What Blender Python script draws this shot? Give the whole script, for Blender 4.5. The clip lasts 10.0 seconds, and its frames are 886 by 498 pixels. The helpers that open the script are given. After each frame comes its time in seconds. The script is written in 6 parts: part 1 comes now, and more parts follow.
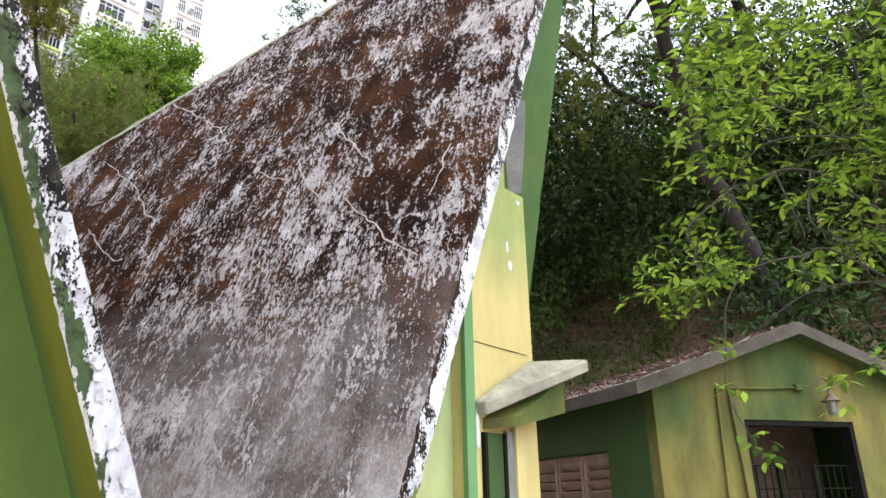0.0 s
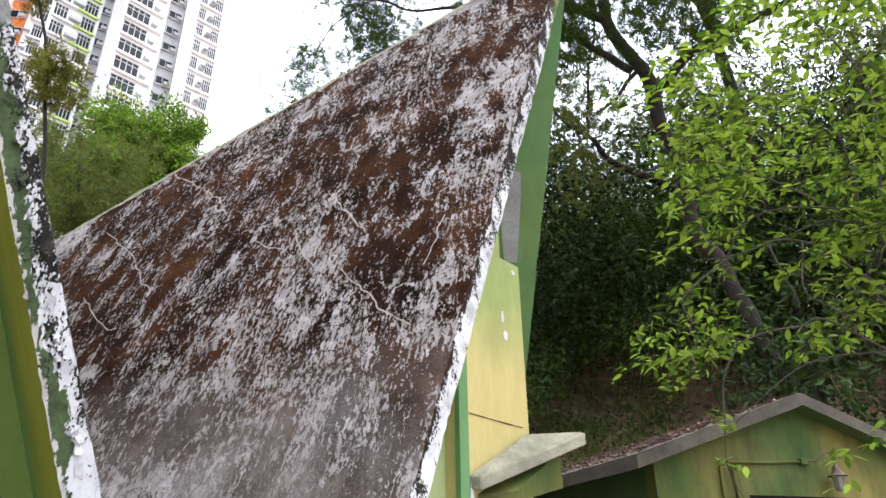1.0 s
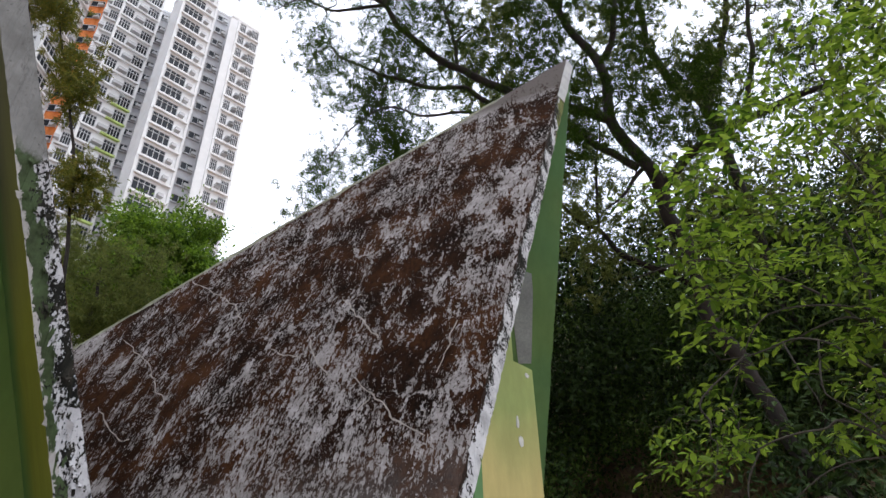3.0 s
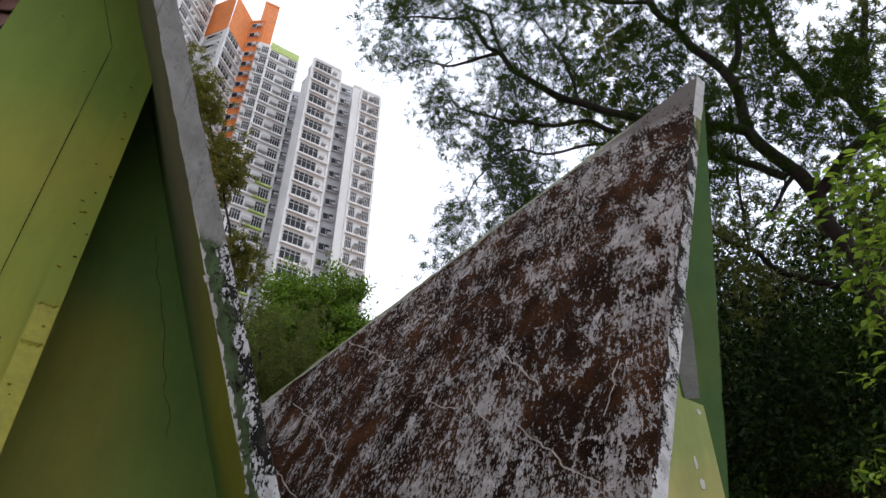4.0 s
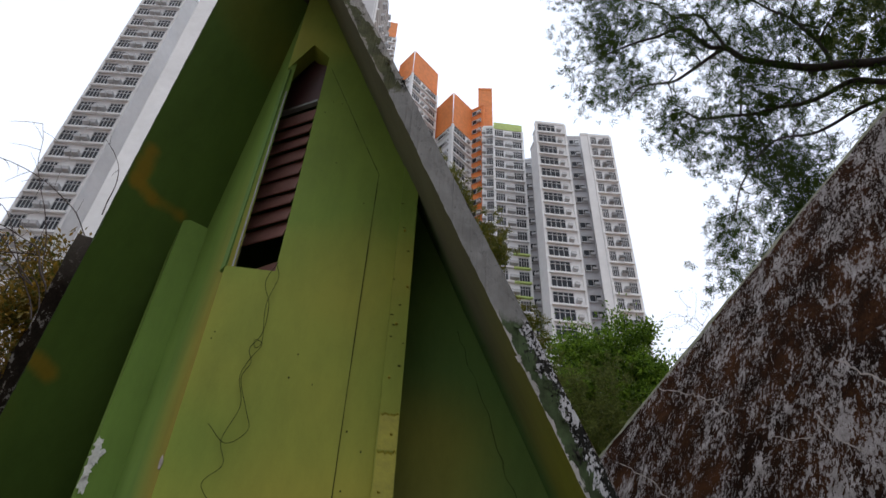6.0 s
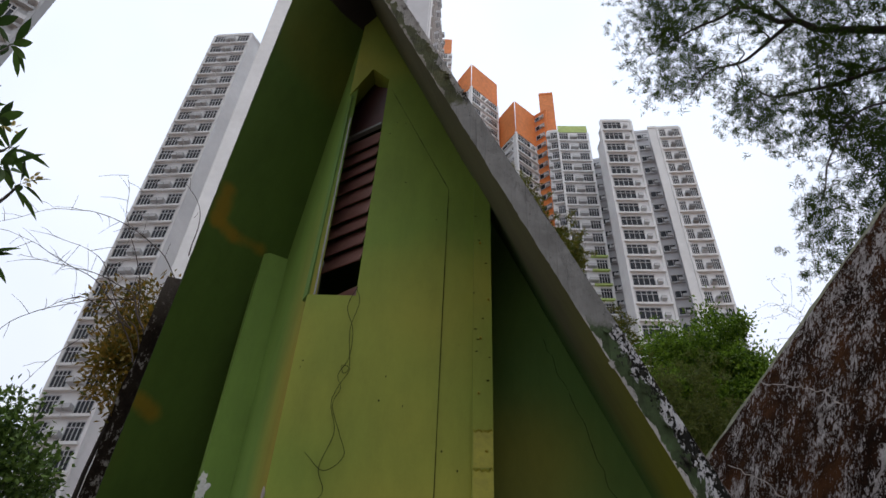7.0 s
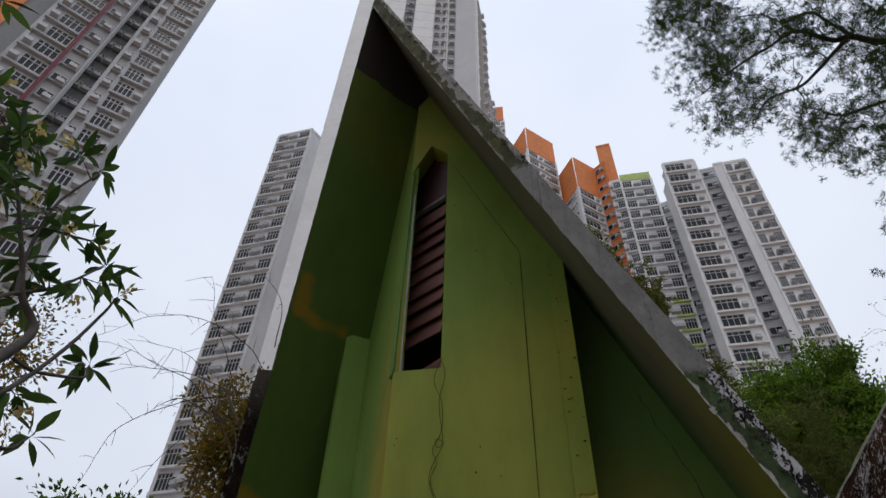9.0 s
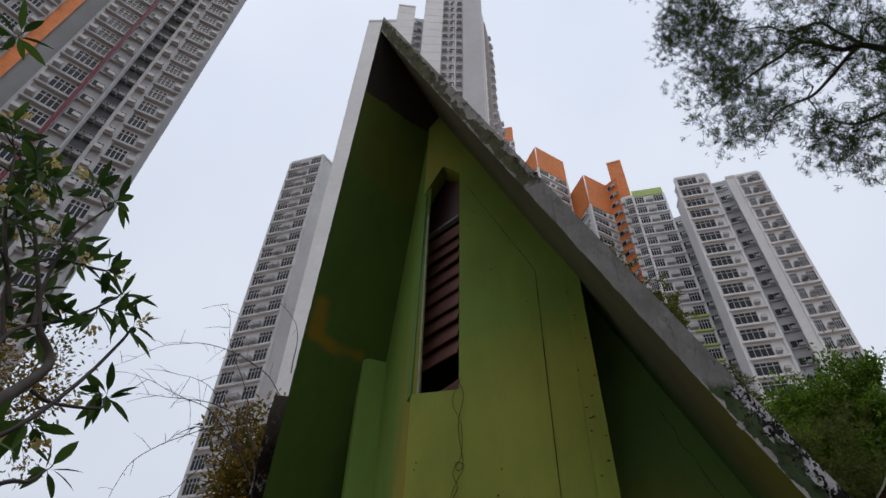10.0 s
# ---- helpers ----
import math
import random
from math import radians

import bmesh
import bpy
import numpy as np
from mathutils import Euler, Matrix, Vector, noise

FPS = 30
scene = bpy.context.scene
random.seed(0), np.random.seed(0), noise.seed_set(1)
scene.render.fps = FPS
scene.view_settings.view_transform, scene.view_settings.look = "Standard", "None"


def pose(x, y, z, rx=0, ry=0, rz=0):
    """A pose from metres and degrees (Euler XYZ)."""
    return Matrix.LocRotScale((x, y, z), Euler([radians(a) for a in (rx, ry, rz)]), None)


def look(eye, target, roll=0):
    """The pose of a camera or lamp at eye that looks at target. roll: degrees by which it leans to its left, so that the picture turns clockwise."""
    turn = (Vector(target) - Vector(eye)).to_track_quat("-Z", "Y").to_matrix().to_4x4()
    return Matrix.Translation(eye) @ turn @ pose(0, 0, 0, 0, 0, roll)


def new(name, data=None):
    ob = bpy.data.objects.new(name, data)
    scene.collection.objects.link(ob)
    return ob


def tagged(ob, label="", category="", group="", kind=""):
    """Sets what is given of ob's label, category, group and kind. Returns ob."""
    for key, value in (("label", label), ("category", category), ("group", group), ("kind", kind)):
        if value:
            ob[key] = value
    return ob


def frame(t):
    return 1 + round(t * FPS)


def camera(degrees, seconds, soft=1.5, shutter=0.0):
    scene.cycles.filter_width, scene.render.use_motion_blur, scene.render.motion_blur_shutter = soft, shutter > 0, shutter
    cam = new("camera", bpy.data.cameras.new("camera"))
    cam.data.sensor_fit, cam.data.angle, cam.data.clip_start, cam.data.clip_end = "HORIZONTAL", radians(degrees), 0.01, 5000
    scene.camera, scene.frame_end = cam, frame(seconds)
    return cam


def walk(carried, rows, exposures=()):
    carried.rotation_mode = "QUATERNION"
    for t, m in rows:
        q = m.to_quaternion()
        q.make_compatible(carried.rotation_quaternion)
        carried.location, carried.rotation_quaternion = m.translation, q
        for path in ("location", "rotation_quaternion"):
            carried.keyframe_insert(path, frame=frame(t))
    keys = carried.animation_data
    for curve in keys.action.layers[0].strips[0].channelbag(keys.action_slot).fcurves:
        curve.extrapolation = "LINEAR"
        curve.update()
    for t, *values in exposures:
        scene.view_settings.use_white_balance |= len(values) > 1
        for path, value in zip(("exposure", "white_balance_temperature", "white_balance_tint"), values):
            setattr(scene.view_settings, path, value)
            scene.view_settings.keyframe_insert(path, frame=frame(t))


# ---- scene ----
cam = camera(65.88, 10.0)
PATH = (
    (0, pose(-0.001, 0.000, 1.499, 110.13, 0.86, -49.19)),
    (0.5, pose(0.007, -0.022, 1.504, 112.92, 0.71, -49.37)),
    (1, pose(0.012, -0.035, 1.504, 115.83, 0.74, -49.22)),
    (1.5, pose(0.014, -0.048, 1.511, 118.46, 0.69, -49.12)),
    (2, pose(0.017, -0.080, 1.537, 120.06, 0.77, -48.81)),
    (2.2, pose(0.012, -0.091, 1.543, 120.83, 0.78, -48.71)),
    (3.3, pose(-0.075, -0.104, 1.554, 124.99, 0.45, -46.12)),
    (3.5, pose(-0.092, -0.067, 1.566, 125.80, 0.33, -43.19)),
    (4, pose(-0.110, -0.044, 1.574, 127.22, -0.47, -35.12)),
    (4.5, pose(-0.136, -0.027, 1.588, 128.65, -1.03, -27.45)),
    (5, pose(-0.162, -0.017, 1.596, 129.81, -1.58, -19.04)),
    (5.5, pose(-0.181, -0.002, 1.603, 130.69, -1.85, -12.92)),
    (6, pose(-0.188, 0.002, 1.604, 131.27, -1.97, -8.23)),
    (6.2, pose(-0.190, 0.007, 1.608, 131.45, -2.00, -6.49)),
    (7.3, pose(-0.197, 0.041, 1.636, 132.46, -2.04, 2.17)),
    (7.5, pose(-0.197, 0.039, 1.634, 132.91, -2.00, 3.41)),
    (8, pose(-0.198, 0.007, 1.607, 134.82, -1.75, 5.58)),
    (8.5, pose(-0.200, 0.017, 1.616, 136.21, -1.65, 7.54)),
    (9, pose(-0.205, 0.018, 1.611, 137.43, -1.40, 9.22)),
    (9.5, pose(-0.208, 0.041, 1.621, 138.48, -1.28, 10.38)),
    (10, pose(-0.214, 0.041, 1.624, 139.20, -1.15, 11.19)),
)
EXPOSURES = ((0.0, 2.2), (1.0, 1.98), (2.0, 1.42), (3.3, 0.84), (4.5, 0.40), (5.5, 0.16), (7.5, -0.1), (9.0, -0.34), (10.0, -0.46))
walk(cam, PATH, EXPOSURES)

# ---- world and light: a bright overcast sky, its glow a little stronger from the open side ----
world = bpy.data.worlds.new("overcast_sky")
scene.world = world
world.use_nodes = True
wn = world.node_tree.nodes
wl = world.node_tree.links
bg = wn["Background"]
sky = wn.new("ShaderNodeTexSky")
sky.sky_type, sky.sun_disc = "NISHITA", False
sky.sun_elevation, sky.sun_rotation = radians(73), radians(200)
sky.air_density, sky.dust_density, sky.ozone_density = 1.2, 6.0, 1.0
tc = wn.new("ShaderNodeTexCoord")
cl = wn.new("ShaderNodeTexNoise")
cl.inputs["Scale"].default_value, cl.inputs["Detail"].default_value = 1.6, 4.0
cr = wn.new("ShaderNodeValToRGB")
cr.color_ramp.elements[0].position, cr.color_ramp.elements[1].position = 0.3, 0.75
cr.color_ramp.elements[0].color, cr.color_ramp.elements[1].color = (8.2, 9.0, 10.6, 1), (10.6, 11.1, 12.2, 1)
mx = wn.new("ShaderNodeMix")
mx.data_type = "RGBA"
mx.inputs["Factor"].default_value = 0.9
wl.new(tc.outputs["Generated"], cl.inputs["Vector"])
wl.new(cl.outputs["Fac"], cr.inputs["Fac"])
wl.new(sky.outputs["Color"], mx.inputs["A"])
wl.new(cr.outputs["Color"], mx.inputs["B"])
# an overcast sky is dimmer towards the horizon
up = wn.new("ShaderNodeSeparateXYZ")
dome = wn.new("ShaderNodeValToRGB")
dome.color_ramp.elements[0].position, dome.color_ramp.elements[1].position = 0.0, 0.9
dome.color_ramp.elements[0].color, dome.color_ramp.elements[1].color = (0.18, 0.18, 0.18, 1), (1.0, 1.0, 1.0, 1)
dome.color_ramp.elements.new(0.15).color = (0.37, 0.37, 0.37, 1)
dome.color_ramp.elements.new(0.42).color = (0.84, 0.84, 0.84, 1)
fade = wn.new("ShaderNodeMix")
fade.data_type, fade.blend_type = "RGBA", "MULTIPLY"
fade.inputs["Factor"].default_value = 1.0
wl.new(tc.outputs["Generated"], up.inputs["Vector"])
wl.new(up.outputs["Z"], dome.inputs["Fac"])
wl.new(mx.outputs["Result"], fade.inputs["A"])
wl.new(dome.outputs["Color"], fade.inputs["B"])
wl.new(fade.outputs["Result"], bg.inputs["Color"])
bg.inputs["Strength"].default_value = 0.124

sun = new("sun", bpy.data.lights.new("sun", "SUN"))
sun.data.energy, sun.data.angle, sun.data.color = 0.95, radians(40), (1.0, 0.96, 0.9)
sun.matrix_world = look((3.2, -8.7, 30.0), (0, 0, 0))

# ---- materials ----
def material(name, rough=0.8, metal=0.0):
    m = bpy.data.materials.new(name)
    m.use_nodes = True
    b = m.node_tree.nodes["Principled BSDF"]
    b.inputs["Roughness"].default_value, b.inputs["Metallic"].default_value = rough, metal
    return m, m.node_tree.nodes, m.node_tree.links, b


def noise_node(n, l, scale, detail=5.0, rough=0.6, stretch=None, coords="Object", distort=0.0):
    t = n.new("ShaderNodeTexCoord")
    x = n.new("ShaderNodeTexNoise")
    x.inputs["Scale"].default_value, x.inputs["Detail"].default_value = scale, detail
    x.inputs["Roughness"].default_value, x.inputs["Distortion"].default_value = rough, distort
    src = t.outputs[coords]
    if stretch:
        mp = n.new("ShaderNodeMapping")
        mp.inputs["Scale"].default_value = stretch
        l.new(src, mp.inputs["Vector"])
        src = mp.outputs["Vector"]
    l.new(src, x.inputs["Vector"])
    return x.outputs["Fac"]


def ramp(n, l, fac, stops):
    r = n.new("ShaderNodeValToRGB")
    while len(r.color_ramp.elements) < len(stops):
        r.color_ramp.elements.new(0.5)
    for e, (p, c) in zip(r.color_ramp.elements, stops):
        e.position = p
        e.color = (c, c, c, 1) if isinstance(c, (int, float)) else (*c, 1)
    l.new(fac, r.inputs["Fac"])
    return r.outputs["Color"]


def mix(n, l, fac, a, b, kind="MIX"):
    x = n.new("ShaderNodeMix")
    x.data_type, x.blend_type = "RGBA", kind
    for key, v in (("Factor", fac), ("A", a), ("B", b)):
        if isinstance(v, (int, float)):
            x.inputs[key].default_value = v
        elif isinstance(v, tuple):
            x.inputs[key].default_value = (*v, 1)
        else:
            l.new(v, x.inputs[key])
    return x.outputs["Result"]


def bump(n, l, b, height, strength, distance=0.01):
    x = n.new("ShaderNodeBump")
    x.inputs["Strength"].default_value, x.inputs["Distance"].default_value = strength, distance
    l.new(height, x.inputs["Height"])
    l.new(x.outputs["Normal"], b.inputs["Normal"])


def height_of(n, l, low, high):
    """0 to 1 from the height low to the height high."""
    t = n.new("ShaderNodeTexCoord")
    s = n.new("ShaderNodeSeparateXYZ")
    r = n.new("ShaderNodeMapRange")
    r.inputs["From Min"].default_value, r.inputs["From Max"].default_value = low, high
    l.new(t.outputs["Object"], s.inputs["Vector"])
    l.new(s.outputs["Z"], r.inputs["Value"])
    return r.outputs["Result"]


def simple(name, colour, rough=0.8, metal=0.0, vary=0.25, scale=6.0, relief=0.15, grain=1.0):
    """One colour with grain and stains at two scales and a fine relief."""
    m, n, l, b = material(name, rough, metal)
    dark = tuple(c * (1 - vary) for c in colour)
    light = tuple(min(1, c * (1 + vary)) for c in colour)
    big = ramp(n, l, noise_node(n, l, scale, 4), [(0.3, dark), (0.7, light)])
    fine = ramp(n, l, noise_node(n, l, scale * 9, 6), [(0.3, 1 - 0.2 * grain), (0.7, 1 + 0.15 * grain)])
    l.new(mix(n, l, 0.8, big, fine, "MULTIPLY"), b.inputs["Base Color"])
    bump(n, l, b, noise_node(n, l, scale * 12, 6), relief)
    return m


def maths(n, l, op, a, b=0.0, c=0.0):
    """A math node on sockets or numbers."""
    x = n.new("ShaderNodeMath")
    x.operation = op
    for i, v in enumerate((a, b, c)):
        if isinstance(v, (int, float)):
            x.inputs[i].default_value = v
        else:
            l.new(v, x.inputs[i])
    return x.outputs[0]


def summed(n, l, base, *terms):
    """base plus each term's (socket - middle) times its weight."""
    out = base
    for sock, weight, middle in terms:
        out = maths(n, l, "MULTIPLY_ADD", maths(n, l, "SUBTRACT", sock, middle), weight, out)
    return out


def weathered_roof():
    """Rust-brown mildew over pale grey render, broken into small flakes, with pale veins and a washed foot."""
    m, n, l, b = material("weathered_roof_render", 0.95)
    b.inputs["Specular IOR Level"].default_value = 0.02
    # coordinates of the mottled plate: down the fall line (drawn out), across it, and through it
    tc = n.new("ShaderNodeTexCoord")
    plate = n.new("ShaderNodeCombineXYZ")
    for i, way in enumerate(((0.3478 * 0.46, 0.1097 * 0.46, 0.9311 * 0.46), (-0.3008, 0.9537, 0.0), (-0.888, -0.2801, 0.3647))):
        dot = n.new("ShaderNodeVectorMath")
        dot.operation = "DOT_PRODUCT"
        dot.inputs[1].default_value = way
        l.new(tc.outputs["Object"], dot.inputs[0])
        l.new(dot.outputs["Value"], plate.inputs[i])

    def fall(scale, detail, rough, distort=0.0):
        x = n.new("ShaderNodeTexNoise")
        x.inputs["Scale"].default_value, x.inputs["Detail"].default_value = scale, detail
        x.inputs["Roughness"].default_value, x.inputs["Distortion"].default_value = rough, distort
        l.new(plate.outputs["Vector"], x.inputs["Vector"])
        return x.outputs["Fac"]

    flake = fall(42, 8, 0.66, 0.35)
    patch = fall(6.5, 8, 0.66, 0.6)
    large = fall(1.5, 5, 0.6)
    grit = fall(120, 4, 0.7)
    band = noise_node(n, l, 2.6, 4, 0.55, (0.25, 0.25, 1.6))
    z = height_of(n, l, 0.0, 7.0)
    lift = ramp(n, l, z, [(0.10, 0.41), (0.24, 0.49), (0.36, 0.59), (0.55, 0.60), (0.70, 0.575), (0.88, 0.605), (0.905, 0.30), (1.0, 0.26)])
    total = summed(n, l, lift, (flake, 1.35, 0.5), (patch, 1.15, 0.5), (large, 0.7, 0.5), (grit, 1.0, 0.5), (band, 0.4, 0.5))
    # filled cracks: a wandering net of pale veins, broken off here and there
    t = n.new("ShaderNodeTexCoord")
    warp = n.new("ShaderNodeTexNoise")
    warp.inputs["Scale"].default_value, warp.inputs["Detail"].default_value = 3.5, 5.0
    l.new(t.outputs["Object"], warp.inputs["Vector"])
    shift = n.new("ShaderNodeVectorMath")
    shift.operation = "MULTIPLY_ADD"
    shift.inputs[1].default_value = (0.34, 0.34, 0.34)
    l.new(warp.outputs["Color"], shift.inputs[0])
    l.new(t.outputs["Object"], shift.inputs[2])
    cell = n.new("ShaderNodeTexVoronoi")
    cell.feature = "DISTANCE_TO_EDGE"
    cell.inputs["Scale"].default_value = 1.25
    l.new(shift.outputs["Vector"], cell.inputs["Vector"])
    vein = ramp(n, l, cell.outputs["Distance"], [(0.0, 1.0), (0.010, 0.8), (0.03, 0.0)])
    vein = mix(n, l, 1.0, vein, ramp(n, l, noise_node(n, l, 1.7, 3), [(0.52, 0.0), (0.62, 1.0)]), "MULTIPLY")
    total = maths(n, l, "MULTIPLY_ADD", vein, -0.22, total)
    mask = ramp(n, l, total, [(0.486, 0.0), (0.514, 1.0)])
    brown = ramp(n, l, summed(n, l, 0.5, (noise_node(n, l, 2.2, 9, 0.7), 1.4, 0.5), (flake, 0.5, 0.5)), [(0.25, (0.0052, 0.0033, 0.0026)), (0.48, (0.0160, 0.0071, 0.0040)), (0.72, (0.044, 0.0185, 0.0080))])
    grey = ramp(n, l, summed(n, l, 0.5, (noise_node(n, l, 7, 10, 0.75), 1.2, 0.5), (grit, 0.6, 0.5)), [(0.2, (0.092, 0.083, 0.078)), (0.5, (0.225, 0.206, 0.202)), (0.8, (0.40, 0.382, 0.388))])
    grey = mix(n, l, ramp(n, l, z, [(0.885, 0.0), (0.91, 1.0)]), grey, (0.10, 0.088, 0.082))
    # lower down the mildew is washed thin, in soft clouds
    wash = ramp(n, l, summed(n, l, 0.5, (noise_node(n, l, 1.6, 6, 0.6), 1.5, 0.5), (patch, 0.6, 0.5)), [(0.3, 0.15), (0.62, 1.0)])
    wash = mix(n, l, 1.0, ramp(n, l, height_of(n, l, 1.2, 2.7), [(0.0, 1.0), (0.35, 0.8), (0.7, 0.35), (1.0, 0.0)]), wash, "MULTIPLY")
    soft = ramp(n, l, summed(n, l, 0.5, (noise_node(n, l, 2.1, 9, 0.62, (1, 1.2, 0.7)), 1.5, 0.5), (grit, 0.9, 0.5), (flake, 0.35, 0.5)), [(0.25, (0.085, 0.072, 0.063)), (0.5, (0.205, 0.188, 0.179)), (0.75, (0.33, 0.318, 0.312))])
    col = mix(n, l, mask, grey, brown)
    l.new(mix(n, l, maths(n, l, "MULTIPLY", wash, 0.88), col, soft), b.inputs["Base Color"])
    bump(n, l, b, summed(n, l, flake, (mask, -0.25, 0.0), (grit, 0.3, 0.5)), 0.6, 0.012)
    return m


def sprayed(n, l, a, b, core, fade):
    """1 within core of the line from a to b, falling softly to 0 at fade."""
    a, b = Vector(a), Vector(b)
    t = n.new("ShaderNodeTexCoord")
    p = n.new("ShaderNodeVectorMath")
    p.operation = "SUBTRACT"
    p.inputs[1].default_value = a
    l.new(t.outputs["Object"], p.inputs[0])
    q = n.new("ShaderNodeVectorMath")
    q.operation = "DOT_PRODUCT"
    q.inputs[1].default_value = (b - a) / (b - a).length_squared
    l.new(p.outputs["Vector"], q.inputs[0])
    h = maths(n, l, "MINIMUM", maths(n, l, "MAXIMUM", q.outputs["Value"], 0.0), 1.0)
    s = n.new("ShaderNodeVectorMath")
    s.operation = "SCALE"
    s.inputs[0].default_value = b - a
    l.new(h, s.inputs["Scale"])
    e = n.new("ShaderNodeVectorMath")
    e.operation = "DISTANCE"
    l.new(p.outputs["Vector"], e.inputs[0])
    l.new(s.outputs["Vector"], e.inputs[1])
    far = summed(n, l, e.outputs["Value"], (noise_node(n, l, 9, 4), 0.06, 0.5))
    r = n.new("ShaderNodeMapRange")
    r.interpolation_type = "SMOOTHSTEP"
    r.inputs["From Min"].default_value, r.inputs["From Max"].default_value = fade, core
    l.new(far, r.inputs["Value"])
    return r.outputs["Result"]


def camouflage_paint(name, green, ochre, low=1.0, high=4.4, bias=0.0, bare=None, rim=None, band=None, marks=(), dirty=0.72, mark=(0.20, 0.135, 0.012)):
    """Sprayed green paint that passes softly into ochre lower down and in clouds, with drips and dirt."""
    m, n, l, b = material(name, 0.65)
    b.inputs["Specular IOR Level"].default_value = 0.15
    cloud = noise_node(n, l, 0.75, 2, 0.4)
    h = height_of(n, l, high, low)
    a = n.new("ShaderNodeMath")
    a.operation = "MULTIPLY_ADD"
    a.inputs[1].default_value = 0.5
    l.new(h, a.inputs[0])
    l.new(cloud, a.inputs[2])
    f = ramp(n, l, a.outputs[0], [(0.55 - bias, 0.0), (0.85 - bias, 1.0)])
    col = mix(n, l, f, green, ochre)
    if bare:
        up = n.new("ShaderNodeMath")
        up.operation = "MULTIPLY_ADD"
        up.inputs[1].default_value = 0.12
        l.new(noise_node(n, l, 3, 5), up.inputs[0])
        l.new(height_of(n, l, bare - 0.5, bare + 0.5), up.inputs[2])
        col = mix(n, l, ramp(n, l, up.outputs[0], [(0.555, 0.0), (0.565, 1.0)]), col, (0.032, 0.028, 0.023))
    if band:
        # an ochre band beside a vertical fold: direction in plan, where it is full and where it ends
        t = n.new("ShaderNodeTexCoord")
        d = n.new("ShaderNodeVectorMath")
        d.operation = "DOT_PRODUCT"
        d.inputs[1].default_value = band[0]
        l.new(t.outputs["Object"], d.inputs[0])
        w = n.new("ShaderNodeMapRange")
        w.inputs["From Min"].default_value, w.inputs["From Max"].default_value = band[2], band[1]
        l.new(d.outputs["Value"], w.inputs["Value"])
        up = ramp(n, l, height_of(n, l, 3.3, 4.6), [(0.0, 1.0), (1.0, 0.0)])
        col = mix(n, l, mix(n, l, 1.0, w.outputs["Result"], up, "MULTIPLY"), col, ochre)
    for p, q, core, fade in marks:
        col = mix(n, l, maths(n, l, "MULTIPLY", sprayed(n, l, p, q, core, fade), 0.85), col, mark)
    if rim:
        # a band of older ochre along the plate's outer edge, bare grey higher up
        t = n.new("ShaderNodeTexCoord")
        s = n.new("ShaderNodeSeparateXYZ")
        w = n.new("ShaderNodeMath")
        w.operation = "MULTIPLY_ADD"
        w.inputs[1].default_value = 0.16
        l.new(t.outputs["Object"], s.inputs["Vector"])
        l.new(noise_node(n, l, 1.6, 4), w.inputs[0])
        l.new(s.outputs["Y"], w.inputs[2])
        old = mix(n, l, height_of(n, l, 2.6, 3.4), rim, (0.12, 0.115, 0.07))
        edge = n.new("ShaderNodeMapRange")
        edge.inputs["From Min"].default_value, edge.inputs["From Max"].default_value = 2.98, 2.60
        l.new(w.outputs[0], edge.inputs["Value"])
        col = mix(n, l, edge.outputs["Result"], col, old)
    dirt = ramp(n, l, noise_node(n, l, 4, 8, 0.7, (1, 1, 0.35)), [(0.3, dirty), (0.62, 1.05)])
    col = mix(n, l, 0.75, col, dirt, "MULTIPLY")
    speck = ramp(n, l, noise_node(n, l, 30, 3), [(0.2, 0.35), (0.27, 1.0)])
    l.new(mix(n, l, 0.5, col, speck, "MULTIPLY"), b.inputs["Base Color"])
    bump(n, l, b, noise_node(n, l, 18, 7), 0.22, 0.006)
    return m


